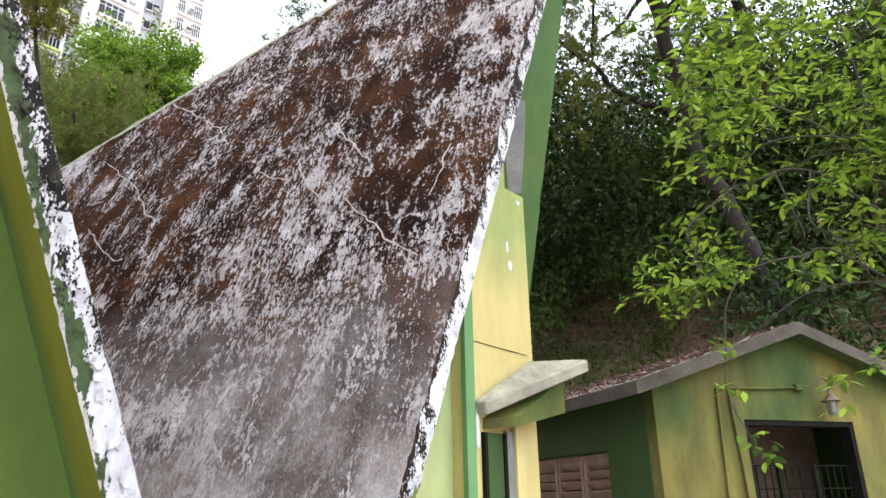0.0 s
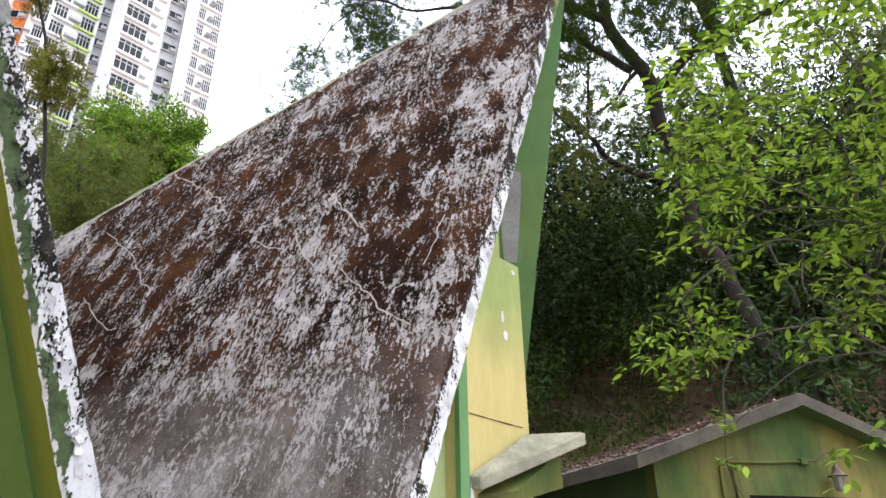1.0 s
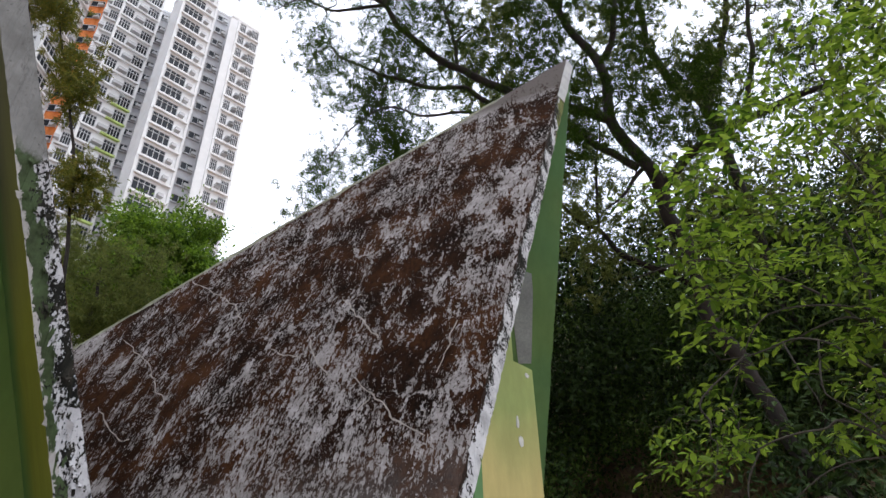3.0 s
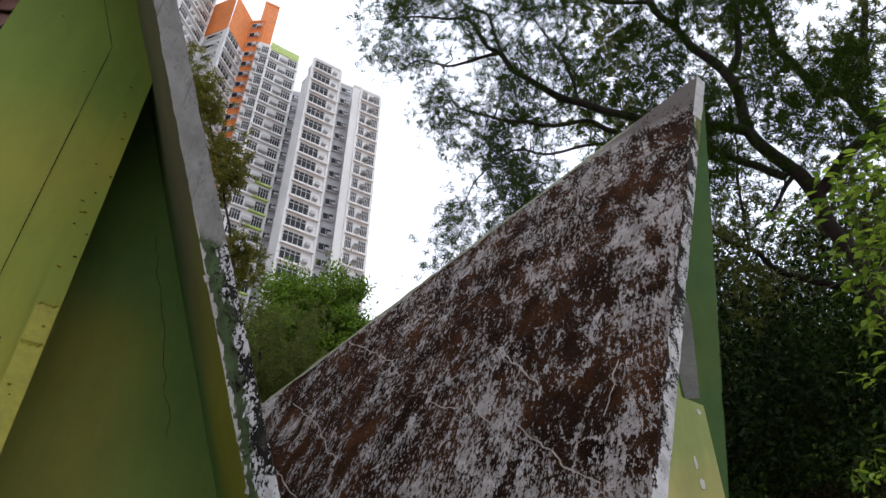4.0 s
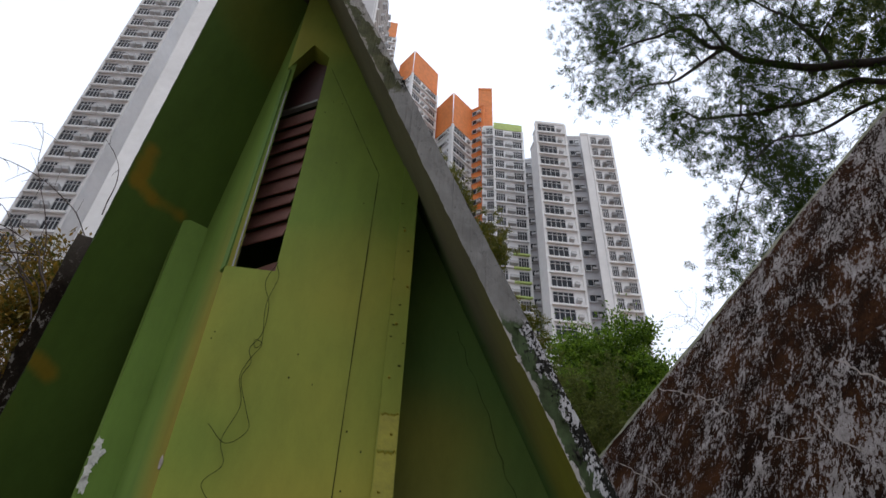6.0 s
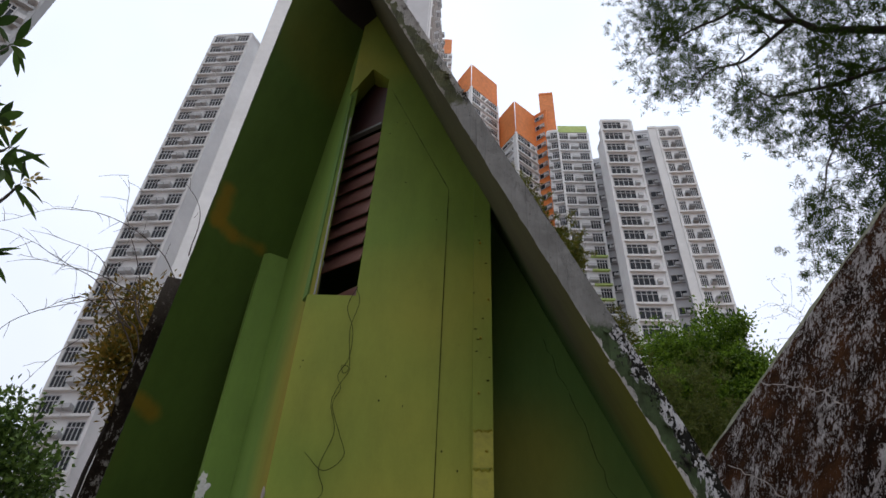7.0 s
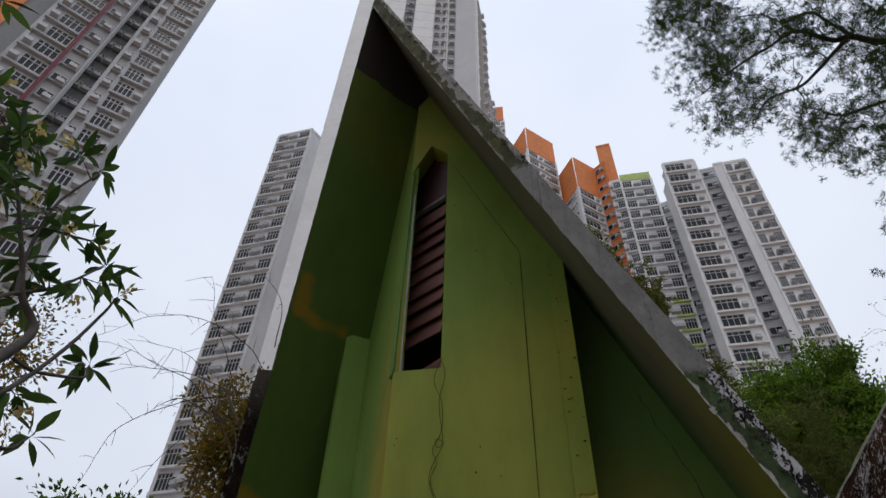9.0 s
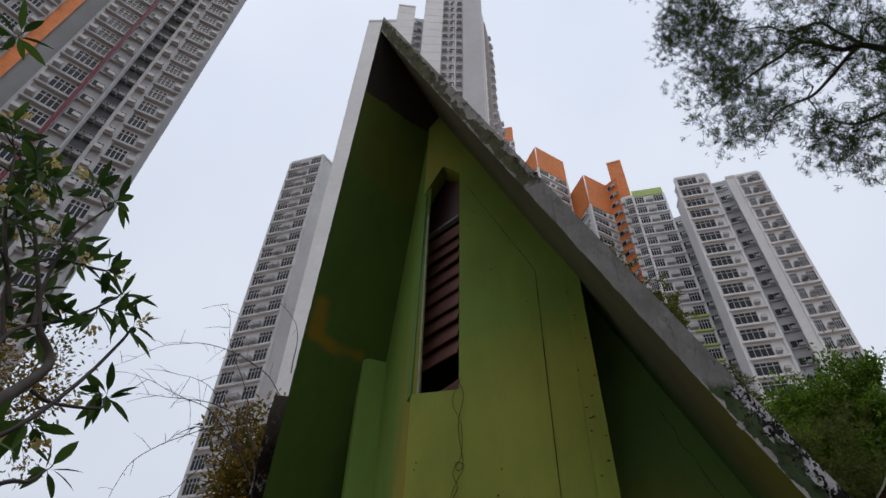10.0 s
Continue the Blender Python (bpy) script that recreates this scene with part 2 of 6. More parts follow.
def flaking_edge(name, across, inner, cover, mould, patch=None, rim=0.0, brown=0.0, white=(0.43, 0.43, 0.45), coat=((0.022, 0.030, 0.013), (0.046, 0.070, 0.030)), mossy=0.0):
    """A flaking edge face. v runs from 0 on its inner side to 1 outside. cover: by height, how far out the green coat reaches; mould: by height, how dense the black mould is."""
    m, n, l, b = material(name, 0.8)
    b.inputs["Specular IOR Level"].default_value = 0.12
    t = n.new("ShaderNodeTexCoord")
    d = n.new("ShaderNodeVectorMath")
    d.operation = "DOT_PRODUCT"
    d.inputs[1].default_value = across
    l.new(t.outputs["Object"], d.inputs[0])
    v = maths(n, l, "MULTIPLY", maths(n, l, "SUBTRACT", d.outputs["Value"], inner), 1 / 0.1026)
    z = height_of(n, l, 0.0, 7.0)

    def by_height(stops):
        """Values from -1 to 2 over the height."""
        r = ramp(n, l, z, [(q / 7.0, (c + 1) / 3) for q, c in stops])
        return maths(n, l, "MULTIPLY_ADD", r, 3.0, -1.0)

    flake = noise_node(n, l, 24, 8, 0.62, (1, 1, 0.5), distort=0.6)
    blotch = noise_node(n, l, 7, 5, 0.6, (1, 1, 0.6))
    spot = noise_node(n, l, 105, 6, 0.62, (1, 1, 0.55))
    grime = noise_node(n, l, 11, 6, 0.6, (1, 1, 0.55), distort=0.4)
    g = summed(n, l, maths(n, l, "SUBTRACT", by_height(cover), v), (flake, 1.5, 0.5), (blotch, 1.3, 0.5))
    green_in = ramp(n, l, g, [(0.0, 0.0), (0.03, 1.0)])
    k = summed(n, l, by_height(mould), (spot, 1.9, 0.5), (grime, 2.1, 0.5), (v, 0.25, 0.5), (flake, 0.6, 0.5), (green_in, -0.22, 0.0))
    black_in = ramp(n, l, k, [(0.0, 0.0), (0.05, 1.0)])
    stain = ramp(n, l, noise_node(n, l, 8, 8, 0.66), [(0.32, tuple(c * 0.5 for c in white)), (0.5, tuple(c * 0.86 for c in white)), (0.66, white)])
    green = ramp(n, l, noise_node(n, l, 15, 7, 0.65), [(0.34, coat[0]), (0.62, coat[1])])
    if mossy:
        moss = ramp(n, l, noise_node(n, l, 8, 7, 0.65), [(0.32, (0.018, 0.018, 0.008)), (0.5, (0.042, 0.046, 0.017)), (0.68, (0.070, 0.066, 0.030))])
        aged = maths(n, l, "GREATER_THAN", z, mossy / 7.0)
        green = mix(n, l, aged, green, moss)
        stain = mix(n, l, aged, stain, mix(n, l, 1.0, stain, (0.62, 0.60, 0.54), "MULTIPLY"))
    col = mix(n, l, green_in, stain, green)
    if rim:
        lifted = summed(n, l, v, (flake, 0.9, 0.5), (blotch, 0.5, 0.5))
        col = mix(n, l, ramp(n, l, lifted, [(rim, 1.0), (rim + 0.03, 0.0)]), col, mix(n, l, 1.0, stain, (0.75, 0.72, 0.66), "MULTIPLY"))
    black = ramp(n, l, flake, [(0.4, (0.0035, 0.0035, 0.003)), (0.52, (0.009, 0.009, 0.0065)), (0.64, (0.03, 0.026, 0.021))])
    col = mix(n, l, black_in, col, black)
    if brown:
        over = summed(n, l, v, (flake, 1.2, 0.5), (blotch, 0.9, 0.5), (spot, 0.8, 0.5))
        col = mix(n, l, ramp(n, l, over, [(1 - brown, 0.0), (1 - brown + 0.04, 1.0)]), col, (0.018, 0.010, 0.007))
    if patch:
        # smooth grey repair mortar between two heights, with a ragged border
        h = summed(n, l, maths(n, l, "MULTIPLY", z, 0.7), (flake, 0.014, 0.5), (blotch, 0.016, 0.5))
        zone = ramp(n, l, h, [(patch[0] / 10, 0.0), (patch[0] / 10 + 0.0012, 1.0), (patch[1] / 10, 1.0), (patch[1] / 10 + 0.0012, 0.0)])
        smooth = ramp(n, l, summed(n, l, 0.5, (noise_node(n, l, 5, 8, 0.65), 1.0, 0.5), (grime, 0.5, 0.5)), [(0.3, (0.125, 0.124, 0.120)), (0.7, (0.205, 0.204, 0.200))])
        pits = ramp(n, l, noise_node(n, l, 48, 3), [(0.27, 0.35), (0.33, 1.0)])
        col = mix(n, l, zone, col, mix(n, l, 0.7, smooth, pits, "MULTIPLY"))
    l.new(col, b.inputs["Base Color"])
    bump(n, l, b, summed(n, l, flake, (green_in, 0.5, 0.0), (black_in, -0.35, 0.0)), 0.8, 0.010)
    return m


def leaf_material(name, dark, light, see_through=0.35, gloss=0.2):
    m, n, l, b = material(name, 0.5)
    g = n.new("ShaderNodeNewGeometry")
    col = ramp(n, l, g.outputs["Random Per Island"], [(0.0, dark), (1.0, light)])
    l.new(col, b.inputs["Base Color"])
    b.inputs["Specular IOR Level"].default_value = gloss
    t = n.new("ShaderNodeBsdfTranslucent")
    l.new(col, t.inputs["Color"])
    s = n.new("ShaderNodeMixShader")
    s.inputs["Fac"].default_value = see_through
    l.new(b.outputs[0], s.inputs[1])
    l.new(t.outputs[0], s.inputs[2])
    l.new(s.outputs[0], n["Material Output"].inputs["Surface"])
    return m


ROOF = weathered_roof()
SWIRL = (((-1.58, 2.81, 4.56), (-1.60, 2.88, 4.38), 0.012, 0.075), ((-1.60, 2.88, 4.38), (-1.52, 2.96, 4.34), 0.015, 0.07), ((-1.52, 2.96, 4.34), (-1.39, 3.10, 4.36), 0.005, 0.06), ((-1.85, 3.20, 3.38), (-1.79, 3.28, 3.34), 0.010, 0.07))
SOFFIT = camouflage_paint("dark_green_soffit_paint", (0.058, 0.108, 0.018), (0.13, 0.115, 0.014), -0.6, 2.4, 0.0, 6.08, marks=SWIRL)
# PANEL is a darker green: the shade under the plate is in its colour
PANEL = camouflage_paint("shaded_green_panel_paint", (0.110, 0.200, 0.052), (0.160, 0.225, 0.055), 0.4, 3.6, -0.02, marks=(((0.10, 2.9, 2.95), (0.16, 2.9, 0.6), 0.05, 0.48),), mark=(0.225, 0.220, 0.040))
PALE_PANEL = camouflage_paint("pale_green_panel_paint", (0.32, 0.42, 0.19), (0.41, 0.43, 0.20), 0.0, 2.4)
# NEAR_SOFFIT, PALE_SOFFIT: lighter copies of SOFFIT that put missing bounce light into colour
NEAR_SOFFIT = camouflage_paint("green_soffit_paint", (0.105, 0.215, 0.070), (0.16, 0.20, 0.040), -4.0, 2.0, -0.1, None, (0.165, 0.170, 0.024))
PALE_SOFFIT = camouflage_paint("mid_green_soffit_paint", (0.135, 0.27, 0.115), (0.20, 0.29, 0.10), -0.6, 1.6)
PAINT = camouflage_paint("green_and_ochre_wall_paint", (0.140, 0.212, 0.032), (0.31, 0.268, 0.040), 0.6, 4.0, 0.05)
WING = camouflage_paint("green_wall_paint_with_ochre_fold", (0.132, 0.222, 0.042), (0.265, 0.215, 0.034), -3.0, 3.0, -0.1, band=((-0.5, 0.866, 0.0), 2.775, 3.12))
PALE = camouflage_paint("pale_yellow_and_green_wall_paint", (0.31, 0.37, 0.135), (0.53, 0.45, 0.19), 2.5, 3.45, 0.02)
EDGE_GREEN = flaking_edge("flaking_green_edge", (0.925, 0.0, 0.38), 1.417, ((0.0, 0.5), (7.0, 0.6)), ((0.0, -0.1), (7.0, -0.1)))
EDGE_NEAR = flaking_edge("flaking_green_and_white_edge", (0.925, 0.0, 0.38), 1.417,
                         ((0.6, 0.75), (1.22, 0.66), (1.40, 0.10), (1.52, 0.0), (1.66, 0.25), (1.85, 0.45), (2.3, 0.42), (2.5, 0.58), (3.1, 0.60), (4.42, 0.74), (5.05, 0.72), (5.25, 0.30), (5.5, 0.34), (5.65, 0.78), (7.0, 0.86)),
                         ((0.9, -0.72), (1.45, -0.66), (1.75, -0.40), (2.0, -0.06), (2.35, 0.05), (2.5, -0.06), (3.1, 0.0), (4.38, -0.05), (4.45, -0.34), (5.1, -0.40), (7.0, -0.36)), patch=(3.10, 4.40), rim=0.04, mossy=4.3)
EDGE_WHITE = flaking_edge("flaking_white_edge", (-0.925, 0.0, 0.38), -1.4456,
                          ((0.5, 0.6), (1.35, 0.5), (1.7, -0.1), (5.0, -0.2), (5.7, 0.1), (5.95, 0.9), (7.0, 0.9)),
                          ((0.5, 0.25), (1.35, 0.12), (1.8, -0.10), (2.3, -0.22), (2.8, -0.16), (3.2, -0.02), (4.2, 0.02), (5.0, 0.14), (6.0, 0.05), (7.0, -0.4)), brown=0.20, white=(0.56, 0.56, 0.58), coat=((0.06, 0.075, 0.02), (0.14, 0.15, 0.05)))
MORTAR = simple("grey_repair_mortar", (0.168, 0.17, 0.172), 0.9, vary=0.32, scale=5, relief=0.55)
CONCRETE = simple("weathered_concrete", (0.25, 0.24, 0.18), 0.9, vary=0.4, scale=4, relief=0.4)
LOUVRE = simple("dark_red_brown_louvre", (0.13, 0.062, 0.050), 0.35, vary=0.35, scale=5, relief=0.08)
METAL = simple("grey_window_metal", (0.20, 0.205, 0.20), 0.6, 0.3, vary=0.15, scale=10)
CABLE = simple("old_cable", (0.010, 0.012, 0.006), 0.8, relief=0.05)
CABLE.node_tree.nodes["Principled BSDF"].inputs["Specular IOR Level"].default_value = 0.05
BARK = simple("dark_bark", (0.020, 0.015, 0.012), 0.95, vary=0.45, scale=5, relief=0.8)
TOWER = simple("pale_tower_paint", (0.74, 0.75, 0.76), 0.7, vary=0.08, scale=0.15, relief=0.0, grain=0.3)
# TOWER_SHADE, TOWER_DIM: darker copies; shade of recessed and turned faces is in the colour
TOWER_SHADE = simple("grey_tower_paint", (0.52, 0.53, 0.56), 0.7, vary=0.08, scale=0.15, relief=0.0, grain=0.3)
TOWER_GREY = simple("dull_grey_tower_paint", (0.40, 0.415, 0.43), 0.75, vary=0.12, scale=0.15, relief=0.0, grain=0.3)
TOWER_DIM = simple("shaded_grey_tower_paint", (0.23, 0.24, 0.25), 0.75, vary=0.12, scale=0.15, relief=0.0, grain=0.3)
ORANGE = simple("orange_tower_paint", (0.72, 0.22, 0.05), 0.7, vary=0.08, scale=0.2, relief=0.02)
LIME = simple("lime_tower_paint", (0.45, 0.58, 0.18), 0.7, vary=0.08, scale=0.2, relief=0.02)
GLASS, _n, _l, _b = material("tower_window_glass", 0.12)
_b.inputs["Specular IOR Level"].default_value = 0.16
_b.inputs["Base Color"].default_value = (0.022, 0.026, 0.033, 1)
HOUSE_PAINT = camouflage_paint("mossy_green_and_yellow_house_paint", (0.050, 0.090, 0.022), (0.175, 0.152, 0.042), 0.4, 3.1, 0.01, dirty=0.34)
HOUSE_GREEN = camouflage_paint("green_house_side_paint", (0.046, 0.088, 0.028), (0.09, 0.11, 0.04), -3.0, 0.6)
SHUTTER = simple("pinkish_brown_shutter", (0.33, 0.22, 0.17), 0.7, vary=0.2, scale=6)
TILE = simple("leaf_strewn_roof", (0.13, 0.10, 0.085), 0.95, vary=0.5, scale=12, relief=0.8)
LEAF_FINE = leaf_material("fine_olive_leaf", (0.009, 0.021, 0.003), (0.046, 0.086, 0.009), 0.32, 0.03)
LEAF_FINE2 = leaf_material("feathery_leaf", (0.06, 0.085, 0.017), (0.20, 0.235, 0.055), 0.4)
LEAF_ORANGE = leaf_material("orange_yellow_leaf", (0.06, 0.10, 0.014), (0.23, 0.20, 0.03), 0.4)
LEAF_GRASS = leaf_material("dry_grass", (0.09, 0.15, 0.035), (0.42, 0.36, 0.17))
LEAF_BROAD = leaf_material("fresh_broad_leaf", (0.030, 0.078, 0.006), (0.29, 0.42, 0.048), 0.44)
LEAF_DARK = leaf_material("shaded_forest_leaf", (0.008, 0.019, 0.005), (0.045, 0.085, 0.018), 0.25)
LEAF_TREE = leaf_material("bright_green_leaf", (0.034, 0.082, 0.007), (0.21, 0.34, 0.035), 0.42)
LEAF_YELLOW = leaf_material("yellowing_leaf", (0.06, 0.075, 0.012), (0.28, 0.17, 0.025))
LEAF_THICK = leaf_material("thick_leaf", (0.020, 0.050, 0.011), (0.078, 0.150, 0.030), 0.30)
PETAL = leaf_material("cream_petal", (0.5, 0.4, 0.15), (0.7, 0.6, 0.3))


def ground_material():
    m, n, l, b = material("leaf_litter_earth", 0.95)
    a = ramp(n, l, noise_node(n, l, 0.8, 8), [(0.3, (0.15, 0.090, 0.058)), (0.6, (0.34, 0.235, 0.165)), (0.8, (0.13, 0.125, 0.05))])
    f = ramp(n, l, noise_node(n, l, 14, 8), [(0.3, 0.6), (0.7, 1.3)])
    l.new(mix(n, l, 0.9, a, f, "MULTIPLY"), b.inputs["Base Color"])
    bump(n, l, b, noise_node(n, l, 9, 8), 0.8, 0.05)
    return m


EARTH = ground_material()

# ---- helpers of the build ----
def part(name, bm, mat, parent=None, label=""):
    """Links a bmesh as one mesh object, as a part of parent if given. mat: one material or a list of slots."""
    me = bpy.data.meshes.new(name)
    bm.to_mesh(me)
    bm.free()
    for x in (mat if isinstance(mat, (list, tuple)) else [mat]):
        me.materials.append(x)
    ob = new(name, me)
    ob.parent = parent
    if label:
        tagged(ob, label)
    return ob


def shared(name, me, parent, m):
    ob = new(name, me)
    ob.parent = parent
    ob.matrix_basis = m
    return ob


def raw(name, verts, faces, mat, parent=None, label="", smooth=False):
    me = bpy.data.meshes.new(name)
    me.from_pydata(verts, [], faces)
    me.materials.append(mat)
    if smooth:
        me.polygons.foreach_set("use_smooth", [True] * len(me.polygons))
    ob = new(name, me)
    ob.parent = parent
    if label:
        tagged(ob, label)
    return ob


def thing(name, label, category, group="", kind="", at=(0, 0, 0)):
    ob = new(name)
    ob.location = at
    return tagged(ob, label, category, group, kind)


def box(bm, lo, hi, m=None, slot=0):
    """A box from lo to hi, moved by m."""
    c = [(lo[i] + hi[i]) / 2 for i in range(3)]
    d = [hi[i] - lo[i] for i in range(3)]
    t = Matrix.Translation(c) @ Matrix.Diagonal((*d, 1))
    if m is not None:
        t = m @ t
    v = bmesh.ops.create_cube(bm, size=1, matrix=t)["verts"]
    if slot:
        for f in {f for x in v for f in x.link_faces}:
            f.material_index = slot
    return v


def soften(bm, w, segments=1):
    bmesh.ops.bevel(bm, geom=bm.edges[:], offset=w, segments=segments, affect="EDGES", profile=0.7)


def prism(bm, ring, off, slots=(0, 0, 0)):
    """A solid between the polygon ring and the same moved by off. slots: materials of the first face, the moved one and the sides."""
    a = [bm.verts.new(p) for p in ring]
    b = [bm.verts.new(Vector(p) + Vector(off)) for p in ring]
    f = bm.faces.new(a)
    f.material_index = slots[0]
    g = bm.faces.new(b[::-1])
    g.material_index = slots[1]
    for i in range(len(a)):
        j = (i + 1) % len(a)
        s = bm.faces.new((a[j], a[i], b[i], b[j]))
        s.material_index = slots[2][i] if isinstance(slots[2], (list, tuple)) else slots[2]
    bmesh.ops.recalc_face_normals(bm, faces=bm.faces[:])


def tube(verts, faces, pts, radii, sides=6):
    """Appends a tapered tube along pts."""
    base = len(verts)
    pts = [Vector(p) for p in pts]
    ref = Vector((0.31, 0.55, 0.77))
    for i, p in enumerate(pts):
        d = (pts[min(i + 1, len(pts) - 1)] - pts[max(i - 1, 0)])
        d = d.normalized() if d.length > 1e-6 else Vector((0, 0, 1))
        a = d.cross(ref)
        a = a.normalized() if a.length > 1e-3 else Vector((1, 0, 0))
        b = d.cross(a)
        for k in range(sides):
            an = 2 * math.pi * k / sides
            verts.append(p + (a * math.cos(an) + b * math.sin(an)) * radii[i])
    for i in range(len(pts) - 1):
        for k in range(sides):
            k2 = (k + 1) % sides
            faces.append((base + i * sides + k, base + i * sides + k2, base + (i + 1) * sides + k2, base + (i + 1) * sides + k))
    faces.append(tuple(base + (len(pts) - 1) * sides + k for k in range(sides)))


def smooth_line(pts, steps=4):
    """Catmull-Rom points through pts."""
    pts = [Vector(p) for p in pts]
    q = [pts[0] * 2 - pts[1]] + pts + [pts[-1] * 2 - pts[-2]]
    out = []
    for i in range(1, len(q) - 2):
        for k in range(steps):
            t = k / steps
            a, b, c, d = q[i - 1], q[i], q[i + 1], q[i + 2]
            out.append(0.5 * (2 * b + (c - a) * t + (2 * a - 5 * b + 4 * c - d) * t * t + (3 * b - a - 3 * c + d) * t ** 3))
    out.append(pts[-1])
    return out


# ---- ground: flat yard, hillside to the east and north ----
def ground_height(x, y):
    d = 0.955 * x + 0.298 * y - 12.85
    h = 0.0
    if d > 0:
        h = 1.1 * min(d, 6.6) * min(1, 0.5 + d) + 0.4 * min(max(0, d - 6.6), 40)
        h += 0.22 * noise.noise((x * 0.8, y * 0.8, 4)) * min(1, d)
    b = max(0.0, math.hypot(x - 1.5, y - 7) - 9.0)
    if b > 0 and y > 9:
        h += min(6.0, 0.28 * b) * min(1, (y - 9) / 4)
    return h + 0.06 * noise.noise((x * 0.5, y * 0.5, 0)) * min(1, max(0, math.hypot(x, y) - 3))


def build_ground():
    verts, faces = [], []
    ring = [0.0]
    r = 0.0
    while r < 2500:
        r += 0.6 if r < 30 else 0.12 * r
        ring.append(r)
    n = 96
    verts.append((1.5, 5.0, ground_height(1.5, 5.0) - 0.02))
    for r in ring[1:]:
        for k in range(n):
            a = 2 * math.pi * k / n
            x, y = 1.5 + r * math.cos(a), 5 + r * math.sin(a)
            verts.append((x, y, ground_height(x, y) - 0.02))
    for k in range(n):
        faces.append((0, 1 + k, 1 + (k + 1) % n))
    for i in range(len(ring) - 2):
        for k in range(n):
            k2 = (k + 1) % n
            a, b = 1 + i * n, 1 + (i + 1) * n
            faces.append((a + k, b + k, b + k2, a + k2))
    ob = raw("ground", verts, faces, EARTH, smooth=True)
    tagged(ob, "bare brown earth with leaf litter, rising to a hillside", "ground", kind="structure")


build_ground()

# ---- the pavilion: a six-pointed folded concrete roof on a hexagon ----
SIDE, MIDX, FRONT = 5.479, 1.547, 2.028
APEX, FOOT, HUB = 6.90, 0.229, 3.874
THICK = 0.27
WALL, FOLD, BAY = 2.626, -0.925, 0.88
ROOT3 = math.sqrt(3) / 2
HUBX, HUBY = MIDX, FRONT + ROOT3 * SIDE
A0 = Vector((MIDX - SIDE / 2, FRONT, APEX))
M0 = Vector((MIDX, FRONT, FOOT))
O0 = Vector((HUBX, HUBY, HUB))
DOWN = Vector((0, 0, -THICK))


def turned(k):
    """The pose that turns the pavilion's first side into side k."""
    return Matrix.Translation((HUBX, HUBY, 0)) @ pose(0, 0, 0, 0, 0, -60 * k) @ Matrix.Translation((-HUBX, -HUBY, 0))


MIRROR = Matrix.Translation((2 * MIDX, 0, 0)) @ Matrix.Diagonal((-1, 1, 1, 1))
pavilion = thing("pavilion", "abandoned concrete pavilion with pointed folded roof and flaking green paint", "building")


def soffit_z(x, y):
    """The underside of the first plate over (x, y)."""
    n = (M0 - A0).cross(O0 - A0)
    return A0.z - THICK - (n.x * (x - A0.x) + n.y * (y - A0.y)) / n.z


def roof_plate(m, edge, under):
    bm = bmesh.new()
    ring = [A0, M0, O0]
    prism(bm, ring, DOWN, (0, 1, [2, 1, 0]))
    # finer faces along the front edge so that it can be chipped
    front = [e for e in bm.edges if abs(e.verts[0].co.y - FRONT) < 1e-4 and abs(e.verts[1].co.y - FRONT) < 1e-4 and e.calc_length() > 2]
    bmesh.ops.subdivide_edges(bm, edges=front, cuts=320)
    for v in bm.verts:
        if abs(v.co.y - FRONT) < 1e-4 and FOOT < v.co.z < APEX - 0.2:
            k = 0.7 * noise.noise((v.co.x * 7, 3, v.co.z * 7)) + 0.8 * noise.noise((v.co.x * 24, 9, v.co.z * 24)) + 0.6 * noise.noise((v.co.x * 60, 5, v.co.z * 60))
            v.co.x += 0.007 * k
            v.co.y += 0.010 * max(0, k)
    bmesh.ops.triangulate(bm, faces=[f for f in bm.faces if len(f.verts) > 4])
    bmesh.ops.transform(bm, matrix=m, verts=bm.verts[:])
    bmesh.ops.recalc_face_normals(bm, faces=bm.faces[:])
    return part("roof_plate", bm, [ROOF, under, edge], pavilion)


